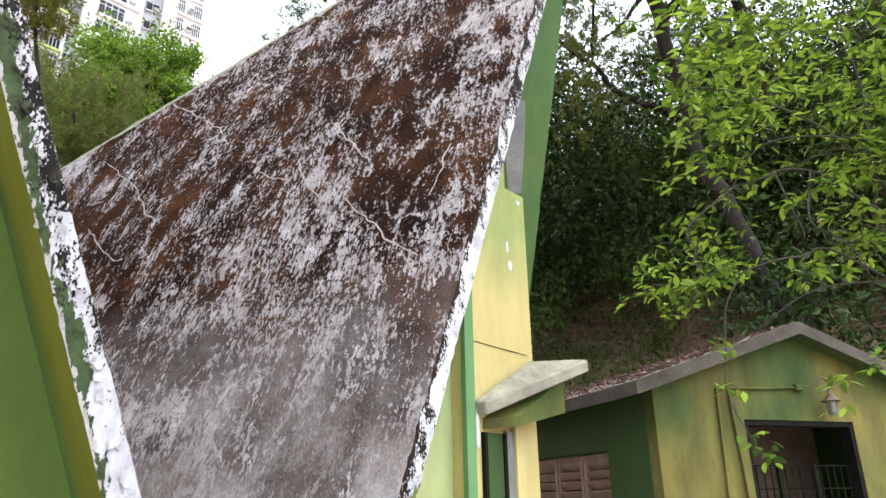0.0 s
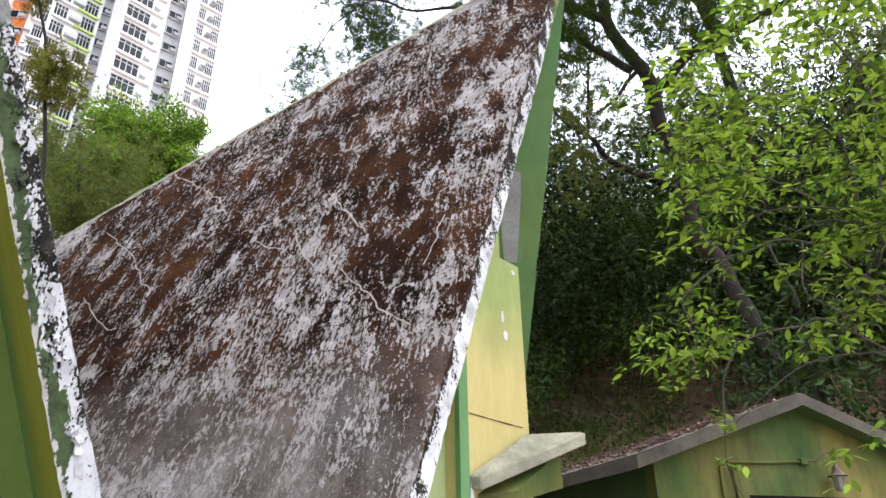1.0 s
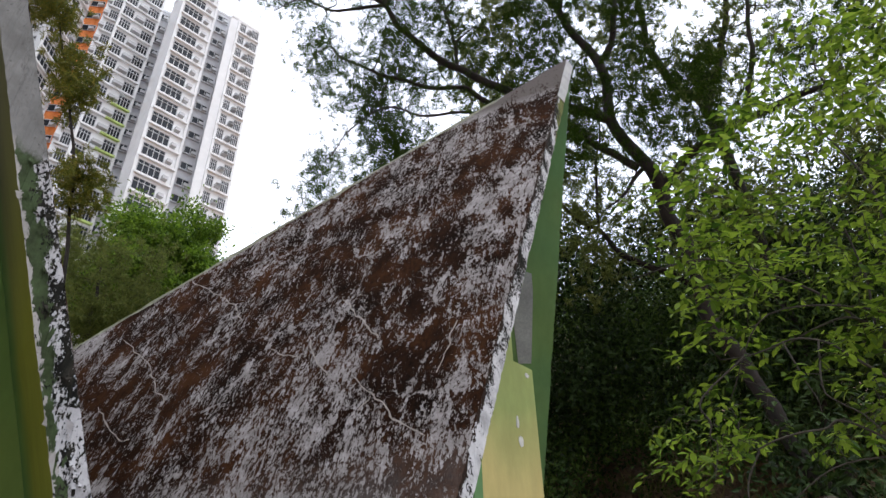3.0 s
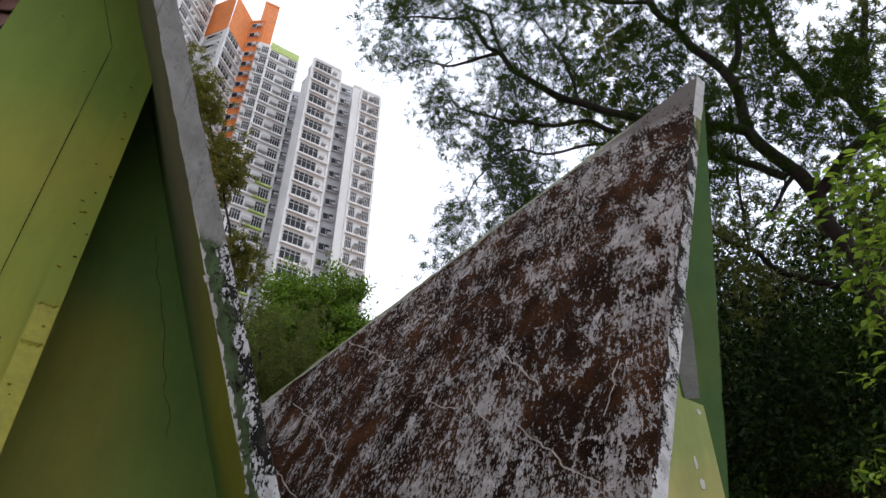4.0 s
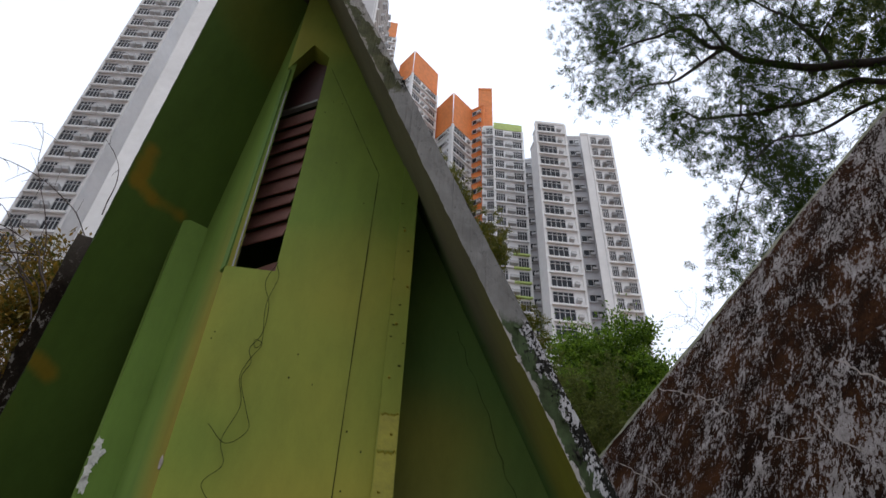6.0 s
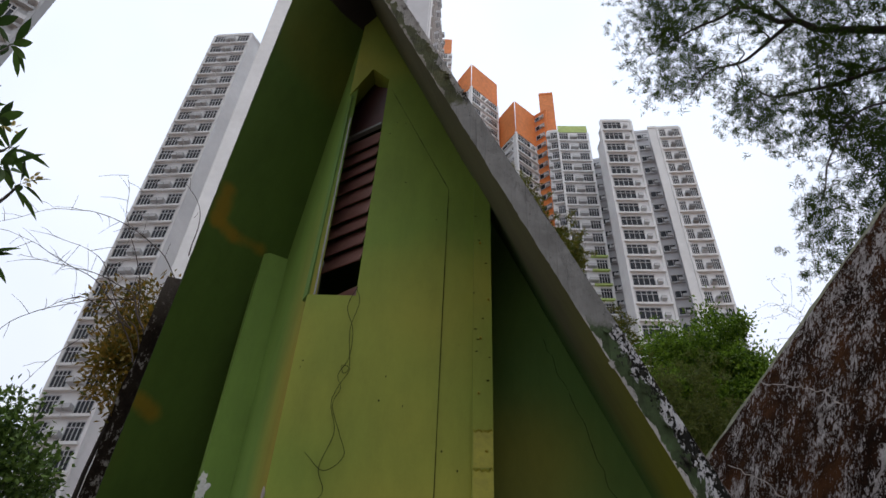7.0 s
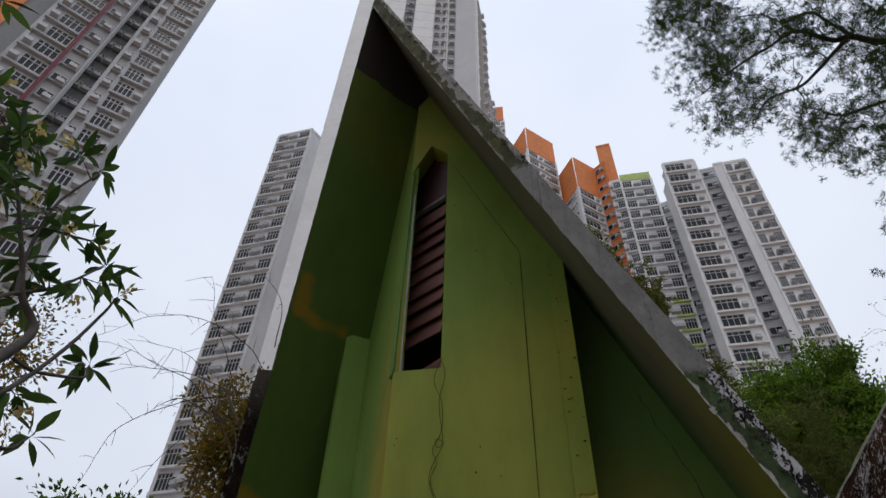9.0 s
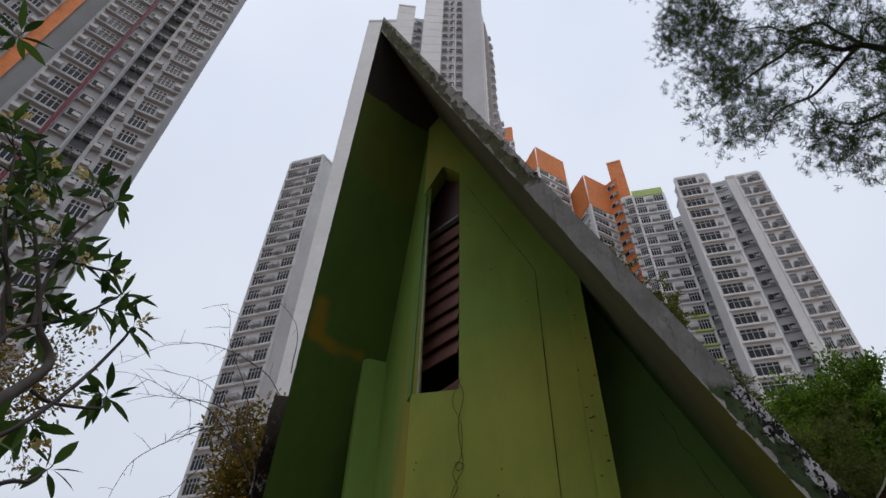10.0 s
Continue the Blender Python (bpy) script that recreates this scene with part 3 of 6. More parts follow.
def bay_wall(m, paint, window, wall=WALL, x0=FOLD, x1=FOLD + BAY, strip=0.035, thick=0.12, panel=None, wr=-0.690, y0=2.710, strip_paint=None):
    """One half gable: the wall from the corner to the bay's edge, with the tall slit of its window, and the return."""
    bm = bmesh.new()
    sill, top = 3.65, 5.45
    z0, z1 = soffit_z(x0, wall) + 0.1, soffit_z(x1, wall) + 0.1
    zr = soffit_z(wr, wall) + 0.1
    t = (0, thick, 0)
    if window:
        prism(bm, [(x0, wall, 0), (x1, wall, 0), (x1, wall, sill), (x0, wall, sill)], t)
        prism(bm, [(wr, wall, sill), (x1, wall, sill), (x1, wall, z1), (wr, wall, zr)], t)
        prism(bm, [(x0, wall, top - 0.18), (x0 + 0.12, wall, top + 0.12), (wr, wall, top), (wr, wall, zr), (x0, wall, z0)], t)
    else:
        prism(bm, [(x0, wall, 0), (x1, wall, 0), (x1, wall, z1), (x0, wall, z0)], t)
    bmesh.ops.transform(bm, matrix=m, verts=bm.verts[:])
    bmesh.ops.recalc_face_normals(bm, faces=bm.faces[:])
    part("wall", bm, paint, pavilion)
    # the set-back panel that runs on under the plate, to the valley
    if panel:
        bm = bmesh.new()
        prism(bm, [(x1 - 0.03, y0, 0), (MIDX, y0, 0), (MIDX, y0, soffit_z(MIDX, y0) + 0.1), (x1 - 0.03, y0, soffit_z(x1, y0) + 0.17)], (0, 0.1, 0))
        bmesh.ops.transform(bm, matrix=m, verts=bm.verts[:])
        bmesh.ops.recalc_face_normals(bm, faces=bm.faces[:])
        part("panel", bm, panel, pavilion)
    # raised strip along the bay's edge
    bm = bmesh.new()
    za, zb_ = soffit_z(x1 - 0.082, wall - strip), soffit_z(x1 + 0.004, wall - strip)
    prism(bm, [(x1 - 0.082, wall, 0), (x1 + 0.004, wall, 0), (x1 + 0.004, wall, zb_ + 0.03), (x1 - 0.082, wall, za + 0.03)], (0, -strip, 0))
    bmesh.ops.transform(bm, matrix=m, verts=bm.verts[:])
    bmesh.ops.recalc_face_normals(bm, faces=bm.faces[:])
    part("edge_strip", bm, strip_paint or paint, pavilion)


for k in range(6):
    for flip in (False, True):
        m = turned(k) @ (MIRROR if flip else Matrix())
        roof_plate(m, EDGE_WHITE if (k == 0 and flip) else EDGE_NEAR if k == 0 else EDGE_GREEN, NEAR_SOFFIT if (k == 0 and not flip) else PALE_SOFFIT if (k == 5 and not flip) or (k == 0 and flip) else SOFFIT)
        if k in (2, 3, 4):
            continue
        if k in (1, 5) and (k == 1) == flip:
            bay_wall(m, WING if k == 1 else PAINT, k == 5, FRONT + 0.54, -0.813, -0.05, 0.15, 0.035, wr=-0.45)
        else:
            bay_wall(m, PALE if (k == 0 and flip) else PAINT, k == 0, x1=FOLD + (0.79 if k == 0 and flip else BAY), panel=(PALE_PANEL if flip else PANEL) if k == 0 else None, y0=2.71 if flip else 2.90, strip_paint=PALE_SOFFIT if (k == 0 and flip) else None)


def ribbon(name, pts, width, normal, mat, parent, lift=0.003, label="", wobble=0.0):
    """A thin proud strip along pts on a plane with that normal."""
    nn = Vector(normal).normalized()
    line = smooth_line(pts, 8)
    if wobble:
        line = [p + (Vector((noise.noise(p * 11), noise.noise(p * 11 + Vector((3, 0, 0))), noise.noise(p * 11 + Vector((0, 3, 0))))) * wobble) for p in line]
        line = [p - nn * (p - Vector(pts[0])).dot(nn) for p in line]
    bm = bmesh.new()
    rows = []
    for i, p in enumerate(line):
        d = (line[min(i + 1, len(line) - 1)] - line[max(i - 1, 0)]).normalized()
        s = d.cross(nn) * width * (0.5 + 0.42 * noise.noise(p * 23)) * (0.35 if i in (0, len(line) - 1) else 1)
        rows.append([bm.verts.new(p + nn * lift + s), bm.verts.new(p + nn * (lift + 0.0004)), bm.verts.new(p + nn * lift - s)])
    for a, c in zip(rows, rows[1:]):
        bm.faces.new((a[0], a[1], c[1], c[0]))
        bm.faces.new((a[1], a[2], c[2], c[1]))
    bmesh.ops.recalc_face_normals(bm, faces=bm.faces[:])
    return part(name, bm, mat, parent, label)


def flake_patch(name, at, size, right, up, mat, parent, seed, label="", lift=0.004, ragged=0.35):
    """A ragged flat patch, a few millimetres proud."""
    rnd = random.Random(seed)
    right, up = Vector(right).normalized(), Vector(up).normalized()
    nn = right.cross(up)
    bm = bmesh.new()
    k = 26
    ring = []
    for i in range(k):
        a = 2 * math.pi * i / k
        r = 1.1 - ragged * (1 - rnd.random())
        ring.append(Vector(at) + right * math.cos(a) * size[0] * r + up * math.sin(a) * size[1] * r)
    prism(bm, [p + nn * lift for p in ring], nn * -lift * 1.5)
    return part(name, bm, mat, parent, label)


# ---- window of the near gable: louvres set across the corner ----
PANE = simple("dark_red_board", (0.045, 0.016, 0.015), 0.5, vary=0.3, scale=4)
window = new("window")
window.parent = pavilion
tagged(window, "tall pointed slit window with dark louvres, lowest ones missing")
lx = Vector((0.866, -0.5, 0))
RIGHT_END = Vector((-0.700, 2.690, 0))
LEN = 0.288


def louvre_mesh():
    bm = bmesh.new()
    box(bm, (0, -0.004, -0.068), (LEN, 0.004, 0.068), pose(0, 0, 0, -13, 0, 0))
    soften(bm, 0.0015)
    me = bpy.data.meshes.new("louvre")
    bm.to_mesh(me)
    bm.free()
    me.materials.append(LOUVRE)
    return me


slat = louvre_mesh()
lm = Matrix.Translation(RIGHT_END - lx * LEN) @ pose(0, 0, 0, 0, 0, -30)
rnd = random.Random(4)
for i in range(9):
    shared("louvre", slat, window, lm @ pose(0, 0, 3.985 + 0.1195 * i, rnd.uniform(-4, 4), rnd.uniform(-0.6, 0.6), 0))
shared("louvre", slat, window, lm @ pose(0, 0.03, 3.70, 10, -6, 0))
bm = bmesh.new()
for x in (-0.921, -0.898):
    box(bm, (x, 2.635, 3.655), (x + 0.008, 2.66, 5.05))
box(bm, (-0.913, 2.655, 3.655), (-0.898, 2.662, 5.05), None)
box(bm, (LEN - 0.01, 0.015, 3.64), (LEN + 0.002, 0.04, 5.06), lm)
box(bm, (0, -0.018, 5.045), (LEN, 0.012, 5.065), lm)
box(bm, (0.022, -0.016, 3.64), (0.03, 0.0, 4.02), lm)
part("frame", bm, METAL, window, "grey metal louvre carrier")
bm = bmesh.new()
prism(bm, [lm @ Vector(p) for p in ((0, 0.01, 5.06), (LEN, 0.01, 5.06), (LEN, 0.01, 5.5), (LEN * 0.5, 0.01, 5.66), (0, 0.01, 5.3))], (0.005, 0.009, 0))
part("board", bm, PANE, window, "dark red board in the pointed head")

# splayed jamb; the dark PANEL green stands for the shade in the reveal
bm = bmesh.new()
prism(bm, [(-0.955, 2.668, 3.645), (-0.924, 2.620, 3.645), (-0.914, 2.640, 3.645), (-0.940, 2.690, 3.645)], (0.016, 0, 1.62))
part("jamb", bm, PANEL, window, "splayed green jamb")

# ---- joints, cables and marks on the near gable ----
WY = WALL - 0.002
ribbon("joint", [(-0.655, WY, 5.32), (-0.46, WY, 4.86), (-0.268, WY, 4.41)], 0.003, (0, -1, 0), CABLE, pavilion)
ribbon("joint", [(-0.266, WY, 4.41), (-0.270, WY, 3.6), (-0.272, WY, 2.44)], 0.0035, (0, -1, 0), CABLE, pavilion)
ribbon("joint", [(-0.272, WY, 2.44), (-0.6, WY, 2.446), (-0.91, WY, 2.45)], 0.0035, (0, -1, 0), CABLE, pavilion)
ribbon("joint", [(3.34, WY, 2.437), (3.65, WY, 2.43), (3.95, WY, 2.427)], 0.006, (0, -1, 0), CABLE, pavilion)
CABLE_LINES = (
    ((-0.682, 3.70), (-0.718, 3.571), (-0.677, 3.441), (-0.675, 3.29), (-0.712, 3.203), (-0.692, 3.134), (-0.715, 3.053), (-0.663, 2.913), (-0.638, 2.829), (-0.711, 2.766), (-0.795, 2.84)),
    ((-0.690, 3.69), (-0.665, 3.60), (-0.690, 3.44), (-0.668, 3.25), (-0.690, 3.21), (-0.700, 3.25), (-0.664, 3.23), (-0.700, 3.15), (-0.722, 3.06), (-0.690, 2.93), (-0.730, 2.78), (-0.700, 2.68), (-0.76, 2.60), (-0.70, 2.50), (-0.78, 2.42)),
)
for line in CABLE_LINES:
    verts, faces = [], []
    pts = smooth_line([(x, WY - 0.012, z) for x, z in line], 6)
    tube(verts, faces, pts, [0.0013] * len(pts), 5)
    raw("cable", verts, faces, CABLE, pavilion, "thin loose cable in tangled loops", True)
_n1 = (M0 - A0).cross(O0 - A0)

# screws along the edge strips
bm = bmesh.new()
bmesh.ops.create_cone(bm, cap_ends=True, segments=8, radius1=0.007, radius2=0.004, depth=0.012)
screw = bpy.data.meshes.new("screw")
bm.to_mesh(screw)
bm.free()
screw.materials.append(PAINT)
rnd = random.Random(8)
for z in (1.9, 2.28, 2.62, 2.86, 3.12, 3.4, 3.62, 3.98):
    shared("screw", screw, pavilion, pose(-0.085 + rnd.uniform(-0.02, 0.03), WALL - 0.04, z, 90, 0, 0))
def paint_coat(name, x0, x1, z0, z1, y, mat, label):
    """A thin coat with a torn upper edge that lifts off the strip."""
    bm = bmesh.new()
    k = 9
    top = [(x0 + (x1 - x0) * i / k, z1 + 0.016 * noise.noise((i * 0.7, z1 * 3, 1))) for i in range(k + 1)]
    low = [bm.verts.new((x, y, z0)) for x, z in top]
    mid = [bm.verts.new((x, y, z - 0.008)) for x, z in top]
    lip = [bm.verts.new((x, y - 0.005 - 0.003 * noise.noise((x * 40, z, 2)), z)) for x, z in top]
    for a, c in ((low, mid), (mid, lip)):
        for i in range(k):
            bm.faces.new((a[i], a[i + 1], c[i + 1], c[i]))
    part(name, bm, mat, pavilion, label)


YELLOW = simple("dull_yellow_paint", (0.26, 0.245, 0.014), 0.6, vary=0.12, scale=5)
paint_coat("paint_coat", -0.122, -0.043, 2.79, 2.95, WALL - 0.0362, YELLOW, "peeling ochre coat on the edge strip")
paint_coat("paint_coat", -0.122, -0.043, 0.6, 2.785, WALL - 0.0366, YELLOW, "peeling ochre coat on the edge strip")
# chips and pits in the old paint
rnd = random.Random(17)
PIT = simple("dark_paint_pit", (0.045, 0.05, 0.014), 0.95)
PIT.node_tree.nodes["Principled BSDF"].inputs["Specular IOR Level"].default_value = 0.0
for i in range(14):
    x, z = rnd.uniform(-0.9, -0.15), rnd.uniform(2.2, 5.0)
    if z < soffit_z(x, WALL) - 0.3 and not (x < -0.68 and 3.6 < z < 5.6):
        flake_patch("paint_chip", (x, WALL - 0.001, z), (rnd.uniform(0.002, 0.005), rnd.uniform(0.002, 0.006)), (1, 0, 0), (0, 0, 1), PIT, pavilion, i, "", 0.001)
for i in range(14):
    flake_patch("paint_chip", (rnd.uniform(-0.125, -0.05), WALL - 0.0365, rnd.uniform(2.0, 4.2)), (rnd.uniform(0.003, 0.009), rnd.uniform(0.002, 0.004)), (1, 0, 0), (0, 0, 1), PIT, pavilion, 50 + i, "", 0.001)

# mortar repairs on the roof's edges
E1 = (M0 - A0)


def edge_point(z, inset, m=None):
    """A point on the first plate's front edge at the height z, inset along the face."""
    p = A0 + E1 * ((APEX - z) / (APEX - FOOT)) + Vector((-inset, 0, 0))
    return m @ p if m is not None else p


def mortar(z0, z1, m, name="mortar_patch", mat=None, out=0.003, wide=0.108):
    bm = bmesh.new()
    k = 24
    rows = []
    for i in range(k + 1):
        z = z0 + (z1 - z0) * i / k
        j = 0.010 * noise.noise((z * 7, 2, 5)) + 0.006 * noise.noise((z * 31, 2, 5))
        end = 0.03 * noise.noise((z0, i, 3)) if i in (0, k) else 0
        a, c = edge_point(z + end, -0.002), edge_point(z - 0.02, wide + j)
        rows.append([Vector((p.x, FRONT + d, p.z)) for p, d in ((a, 0.05), (a, -out), (c, -out), (c, 0.05))])
    vs = [[bm.verts.new(p) for p in r] for r in rows]
    for a, c in zip(vs, vs[1:]):
        for q in range(4):
            bm.faces.new((a[q], a[(q + 1) % 4], c[(q + 1) % 4], c[q]))
    bm.faces.new(vs[0])
    bm.faces.new(vs[-1][::-1])
    if m is not None:
        bmesh.ops.transform(bm, matrix=m, verts=bm.verts[:])
    bmesh.ops.recalc_face_normals(bm, faces=bm.faces[:])
    part(name, bm, mat or MORTAR, pavilion, "smooth grey mortar repair")


mortar(6.86, 6.14, MIRROR, mat=simple("pale_apex_mortar", (0.40, 0.405, 0.41), 0.9, vary=0.2, scale=6, relief=0.4))
# curled flakes of old paint that stand off the near edge
rnd = random.Random(31)
for i in range(84):
    z = rnd.uniform(1.3, 3.08) if i < 52 else rnd.uniform(4.45, 6.6)
    v = rnd.choice((0.06, 0.1, 0.5, 0.56, 0.62, 0.7)) + rnd.uniform(-0.06, 0.06) if i < 52 else rnd.uniform(0.6, 0.95)
    c = edge_point(z, (1 - v) * 0.108)
    a, r, curl = rnd.uniform(0, 6.28), rnd.uniform(0.006, 0.017), rnd.uniform(0.003, 0.009)
    bm = bmesh.new()
    grid = []
    for p in range(4):
        row = []
        for q in range(3):
            x, y = (p - 1.5) * r * 0.7, (q - 1) * r * (0.55 + 0.35 * rnd.random())
            row.append(bm.verts.new((c.x + x * math.cos(a) - y * math.sin(a), FRONT - 0.003 - curl * (p / 3) ** 2, c.z + x * math.sin(a) + y * math.cos(a))))
        grid.append(row)
    for p in range(3):
        for q in range(2):
            bm.faces.new((grid[p][q], grid[p + 1][q], grid[p + 1][q + 1], grid[p][q + 1]))
    part("paint_flake", bm, EDGE_NEAR, pavilion)
# thick old render on the far edge of the near gable
LEFT_SIDE = turned(1) @ MIRROR


def mouldy_render():
    m, n, l, b = material("black_mildewed_render", 0.95)
    b.inputs["Specular IOR Level"].default_value = 0.05
    f = summed(n, l, 0.5, (noise_node(n, l, 34, 7, 0.7, (1, 1, 0.6)), 1.6, 0.5), (noise_node(n, l, 6, 4), 0.9, 0.5))
    top = height_of(n, l, 3.75, 4.0)
    col = ramp(n, l, f, [(0.0, (0.006, 0.005, 0.004)), (0.60, (0.022, 0.017, 0.013)), (0.68, (0.20, 0.19, 0.175)), (1.0, (0.33, 0.32, 0.30))])
    l.new(mix(n, l, top, col, (0.10, 0.09, 0.078)), b.inputs["Base Color"])
    bump(n, l, b, f, 0.9, 0.02)
    return m


MOULDY = mouldy_render()


def thick_render(m, z0, z1):
    bm = bmesh.new()
    k = 40
    vs = []
    for i in range(k + 1):
        z = z0 + (z1 - z0) * i / k
        w = 0.075 + 0.02 * noise.noise((z * 6, 0, 1))
        a = edge_point(z, 0.0)
        vs.append([bm.verts.new(p) for p in (Vector((a.x - 0.05, FRONT + 0.01, z)), Vector((a.x - 0.03, FRONT - w, z)), Vector((a.x + w, FRONT - w * 0.6, z)), Vector((a.x + w * 0.8, FRONT + 0.08, z)))])
    for a, c in zip(vs, vs[1:]):
        for q in range(4):
            bm.faces.new((a[q], a[(q + 1) % 4], c[(q + 1) % 4], c[q]))
    bm.faces.new(vs[0])
    bm.faces.new(vs[-1][::-1])
    bmesh.ops.transform(bm, matrix=m, verts=bm.verts[:])
    bmesh.ops.recalc_face_normals(bm, faces=bm.faces[:])
    part("edge_render", bm, MOULDY, pavilion, "thick black-mildewed render with pale specks")


thick_render(LEFT_SIDE, 4.03, 0.3)

# pale filled cracks on the mottled plate
CRACKS = (
    ((2.44, 5.21, 4.84), (2.45, 4.76, 4.53), (2.46, 4.43, 4.30), (2.43, 4.22, 4.06)),
    ((2.09, 5.49, 4.20), (2.10, 4.96, 3.83), (2.08, 4.66, 3.54), (2.07, 4.44, 3.36)),
    ((2.70, 3.33, 4.02), (2.66, 3.04, 3.71), (2.63, 2.84, 3.49)),
    ((2.49, 2.93, 3.23), (2.49, 2.70, 3.04), (2.47, 2.49, 2.84), (2.49, 2.30, 2.72)),
    ((2.41, 3.75, 3.65), (2.44, 3.48, 3.52), (2.45, 3.41, 3.48)),
    ((2.48, 2.72, 3.04), (2.45, 2.74, 2.99), (2.43, 2.76, 2.94)),
    ((1.89, 5.14, 3.46), (1.90, 4.67, 3.12), (1.92, 4.53, 3.06)),
    ((2.52, 3.44, 3.67), (2.47, 3.24, 3.40), (2.46, 3.08, 3.25)),
    ((2.81, 2.31, 3.52), (2.70, 2.33, 3.26), (2.63, 2.34, 3.12)),
)
PALE_FILL = simple("pale_crack_filler", (0.24, 0.21, 0.19), 0.9, vary=0.4, scale=14)
PLATE_UP = (MIRROR.to_3x3() @ _n1)
PLATE_UP = PLATE_UP if PLATE_UP.z > 0 else -PLATE_UP
_ref = MIRROR @ A0
_nu = PLATE_UP.normalized()
CRACKS = tuple(tuple(Vector(p) - _nu * (Vector(p) - _ref).dot(_nu) for p in line) for line in CRACKS)
for line in CRACKS:
    ribbon("crack_filler", line, 0.0085, PLATE_UP, PALE_FILL, pavilion, 0.002, "", 0.03)
# pale lichen along the ridge of the mottled plate
LICHEN = simple("pale_green_lichen", (0.17, 0.175, 0.12), 0.95, vary=0.4, scale=20)
_ra, _rb = MIRROR @ A0, O0
_in = (MIRROR @ M0 - _ra).normalized() * 0.02
ribbon("lichen_rim", [_ra + (_rb - _ra) * q + _in for q in (0.12, 0.25, 0.4, 0.55, 0.7, 0.85, 0.97)], 0.05, PLATE_UP, LICHEN, pavilion, 0.002, "pale lichen on the ridge", 0.02)
# grey patch and flaked spots on the far gable
right_soffit = turned(5) @ Matrix()
_s = [right_soffit @ (p + DOWN) for p in (A0, M0, O0)]
_down = (_s[1] - _s[0]).cross(_s[2] - _s[0]).normalized()
_down = _down * (-0.006 if _down.z > 0 else 0.006)
_ring = [Vector(p) for p in ((4.425, 2.915, 4.85), (4.500, 2.855, 4.82), (4.535, 2.880, 4.66), (4.620, 2.985, 4.35), (4.690, 3.078, 4.06), (4.610, 3.160, 4.06), (4.57, 3.140, 4.18), (4.455, 3.070, 4.50))]
_un = _down.normalized()
_ring = [p - _un * (p - _s[0]).dot(_un) + _down for p in _ring]
bm = bmesh.new()
prism(bm, _ring, -_down * 1.5)
part("mortar_patch", bm, simple("pale_grey_filler", (0.34, 0.355, 0.37), 0.85, vary=0.14, scale=6), pavilion, "grey mortar patch on the green soffit")
WHITE_PLASTER = simple("bare_white_plaster", (0.58, 0.58, 0.57), 0.85, vary=0.15, scale=12)
for at, size, seed in (((3.775, WALL, 3.18), (0.016, 0.05), 2), ((3.80, WALL, 3.05), (0.028, 0.04), 3), ((3.325, WALL - 0.036, 1.9), (0.02, 0.13), 4), ((3.94, WALL, 3.58), (0.025, 0.02), 6)):
    flake_patch("bare_plaster", at, size, (1, 0, 0), (0, 0, 1), WHITE_PLASTER, pavilion, seed)

# cracked seam with nail heads on the set-back panel, and flaked plaster on the side wall
ribbon("joint", [(0.22, 2.899, 3.61), (0.267, 2.899, 3.49), (0.366, 2.899, 3.23), (0.43, 2.899, 3.02), (0.533, 2.899, 2.66)], 0.002, (0, -1, 0), CABLE, pavilion, wobble=0.03)
flake_patch("bare_plaster", (-0.93, WALL - 0.002, 2.67), (0.007, 0.03), (1, 0, 0), (0, 0, 1), PALE_FILL, pavilion, 12)
_along = LEFT_SIDE.to_3x3() @ Vector((0, 1, 0))
_along = _along if _along.cross(Vector((0, 0, 1))).y < 0 else -_along
for y, z, sy, sz, seed in ((0.400, 2.945, 0.020, 0.040, 13), (0.408, 2.885, 0.030, 0.050, 14), (0.398, 2.815, 0.020, 0.060, 15), (0.430, 2.915, 0.018, 0.018, 16), (0.402, 2.755, 0.022, 0.050, 18)):
    flake_patch("bare_plaster", LEFT_SIDE @ Vector((-0.132, FRONT + y, z)), (sy, sz), _along, (0, 0, 1), WHITE_PLASTER, pavilion, seed, "", 0.004, 0.6)

# ---- the small tilted concrete hoods beside the gables ----
def hood(m):
    bm = bmesh.new()
    prism(bm, [(3.315, 2.60, 2.06), (3.93, 2.60, 2.385), (4.335, 2.41, 2.425), (4.265, 2.33, 2.40), (3.33, 2.52, 2.045)], (0, 0, -0.08))
    soften(bm, 0.008)
    bmesh.ops.transform(bm, matrix=m, verts=bm.verts[:])
    bmesh.ops.recalc_face_normals(bm, faces=bm.faces[:])
    h = part("hood", bm, CONCRETE, pavilion, "tilted mossy concrete door hood")
    bm = bmesh.new()
    prism(bm, [(3.42, 2.62, 1.96), (3.95, 2.62, 2.26), (3.95, 2.62, 2.02), (3.42, 2.62, 1.90)], (0.18, -0.16, 0.02))
    bmesh.ops.transform(bm, matrix=m, verts=bm.verts[:])
    bmesh.ops.recalc_face_normals(bm, faces=bm.faces[:])
    part("hood_bracket", bm, HOUSE_PAINT, pavilion)


hood(Matrix())
hood(MIRROR)
# door under the far hood
door = new("door")
door.parent = pavilion
bm = bmesh.new()
box(bm, (3.40, WALL - 0.03, 0.0), (3.43, WALL - 0.002, 1.88))
box(bm, (3.60, WALL - 0.03, 0.0), (3.63, WALL - 0.002, 1.88))
part("door_frame", bm, CABLE, door)
bm = bmesh.new()
box(bm, (3.43, WALL - 0.018, 0.0), (3.60, WALL - 0.002, 1.88))
part("door_leaf", bm, HOUSE_GREEN, door, "dark green door leaf")
bm = bmesh.new()
box(bm, (3.63, WALL - 0.03, 0.0), (3.70, WALL - 0.002, 1.90))
part("door_post", bm, METAL, door, "pale grey metal post")
bm = bmesh.new()
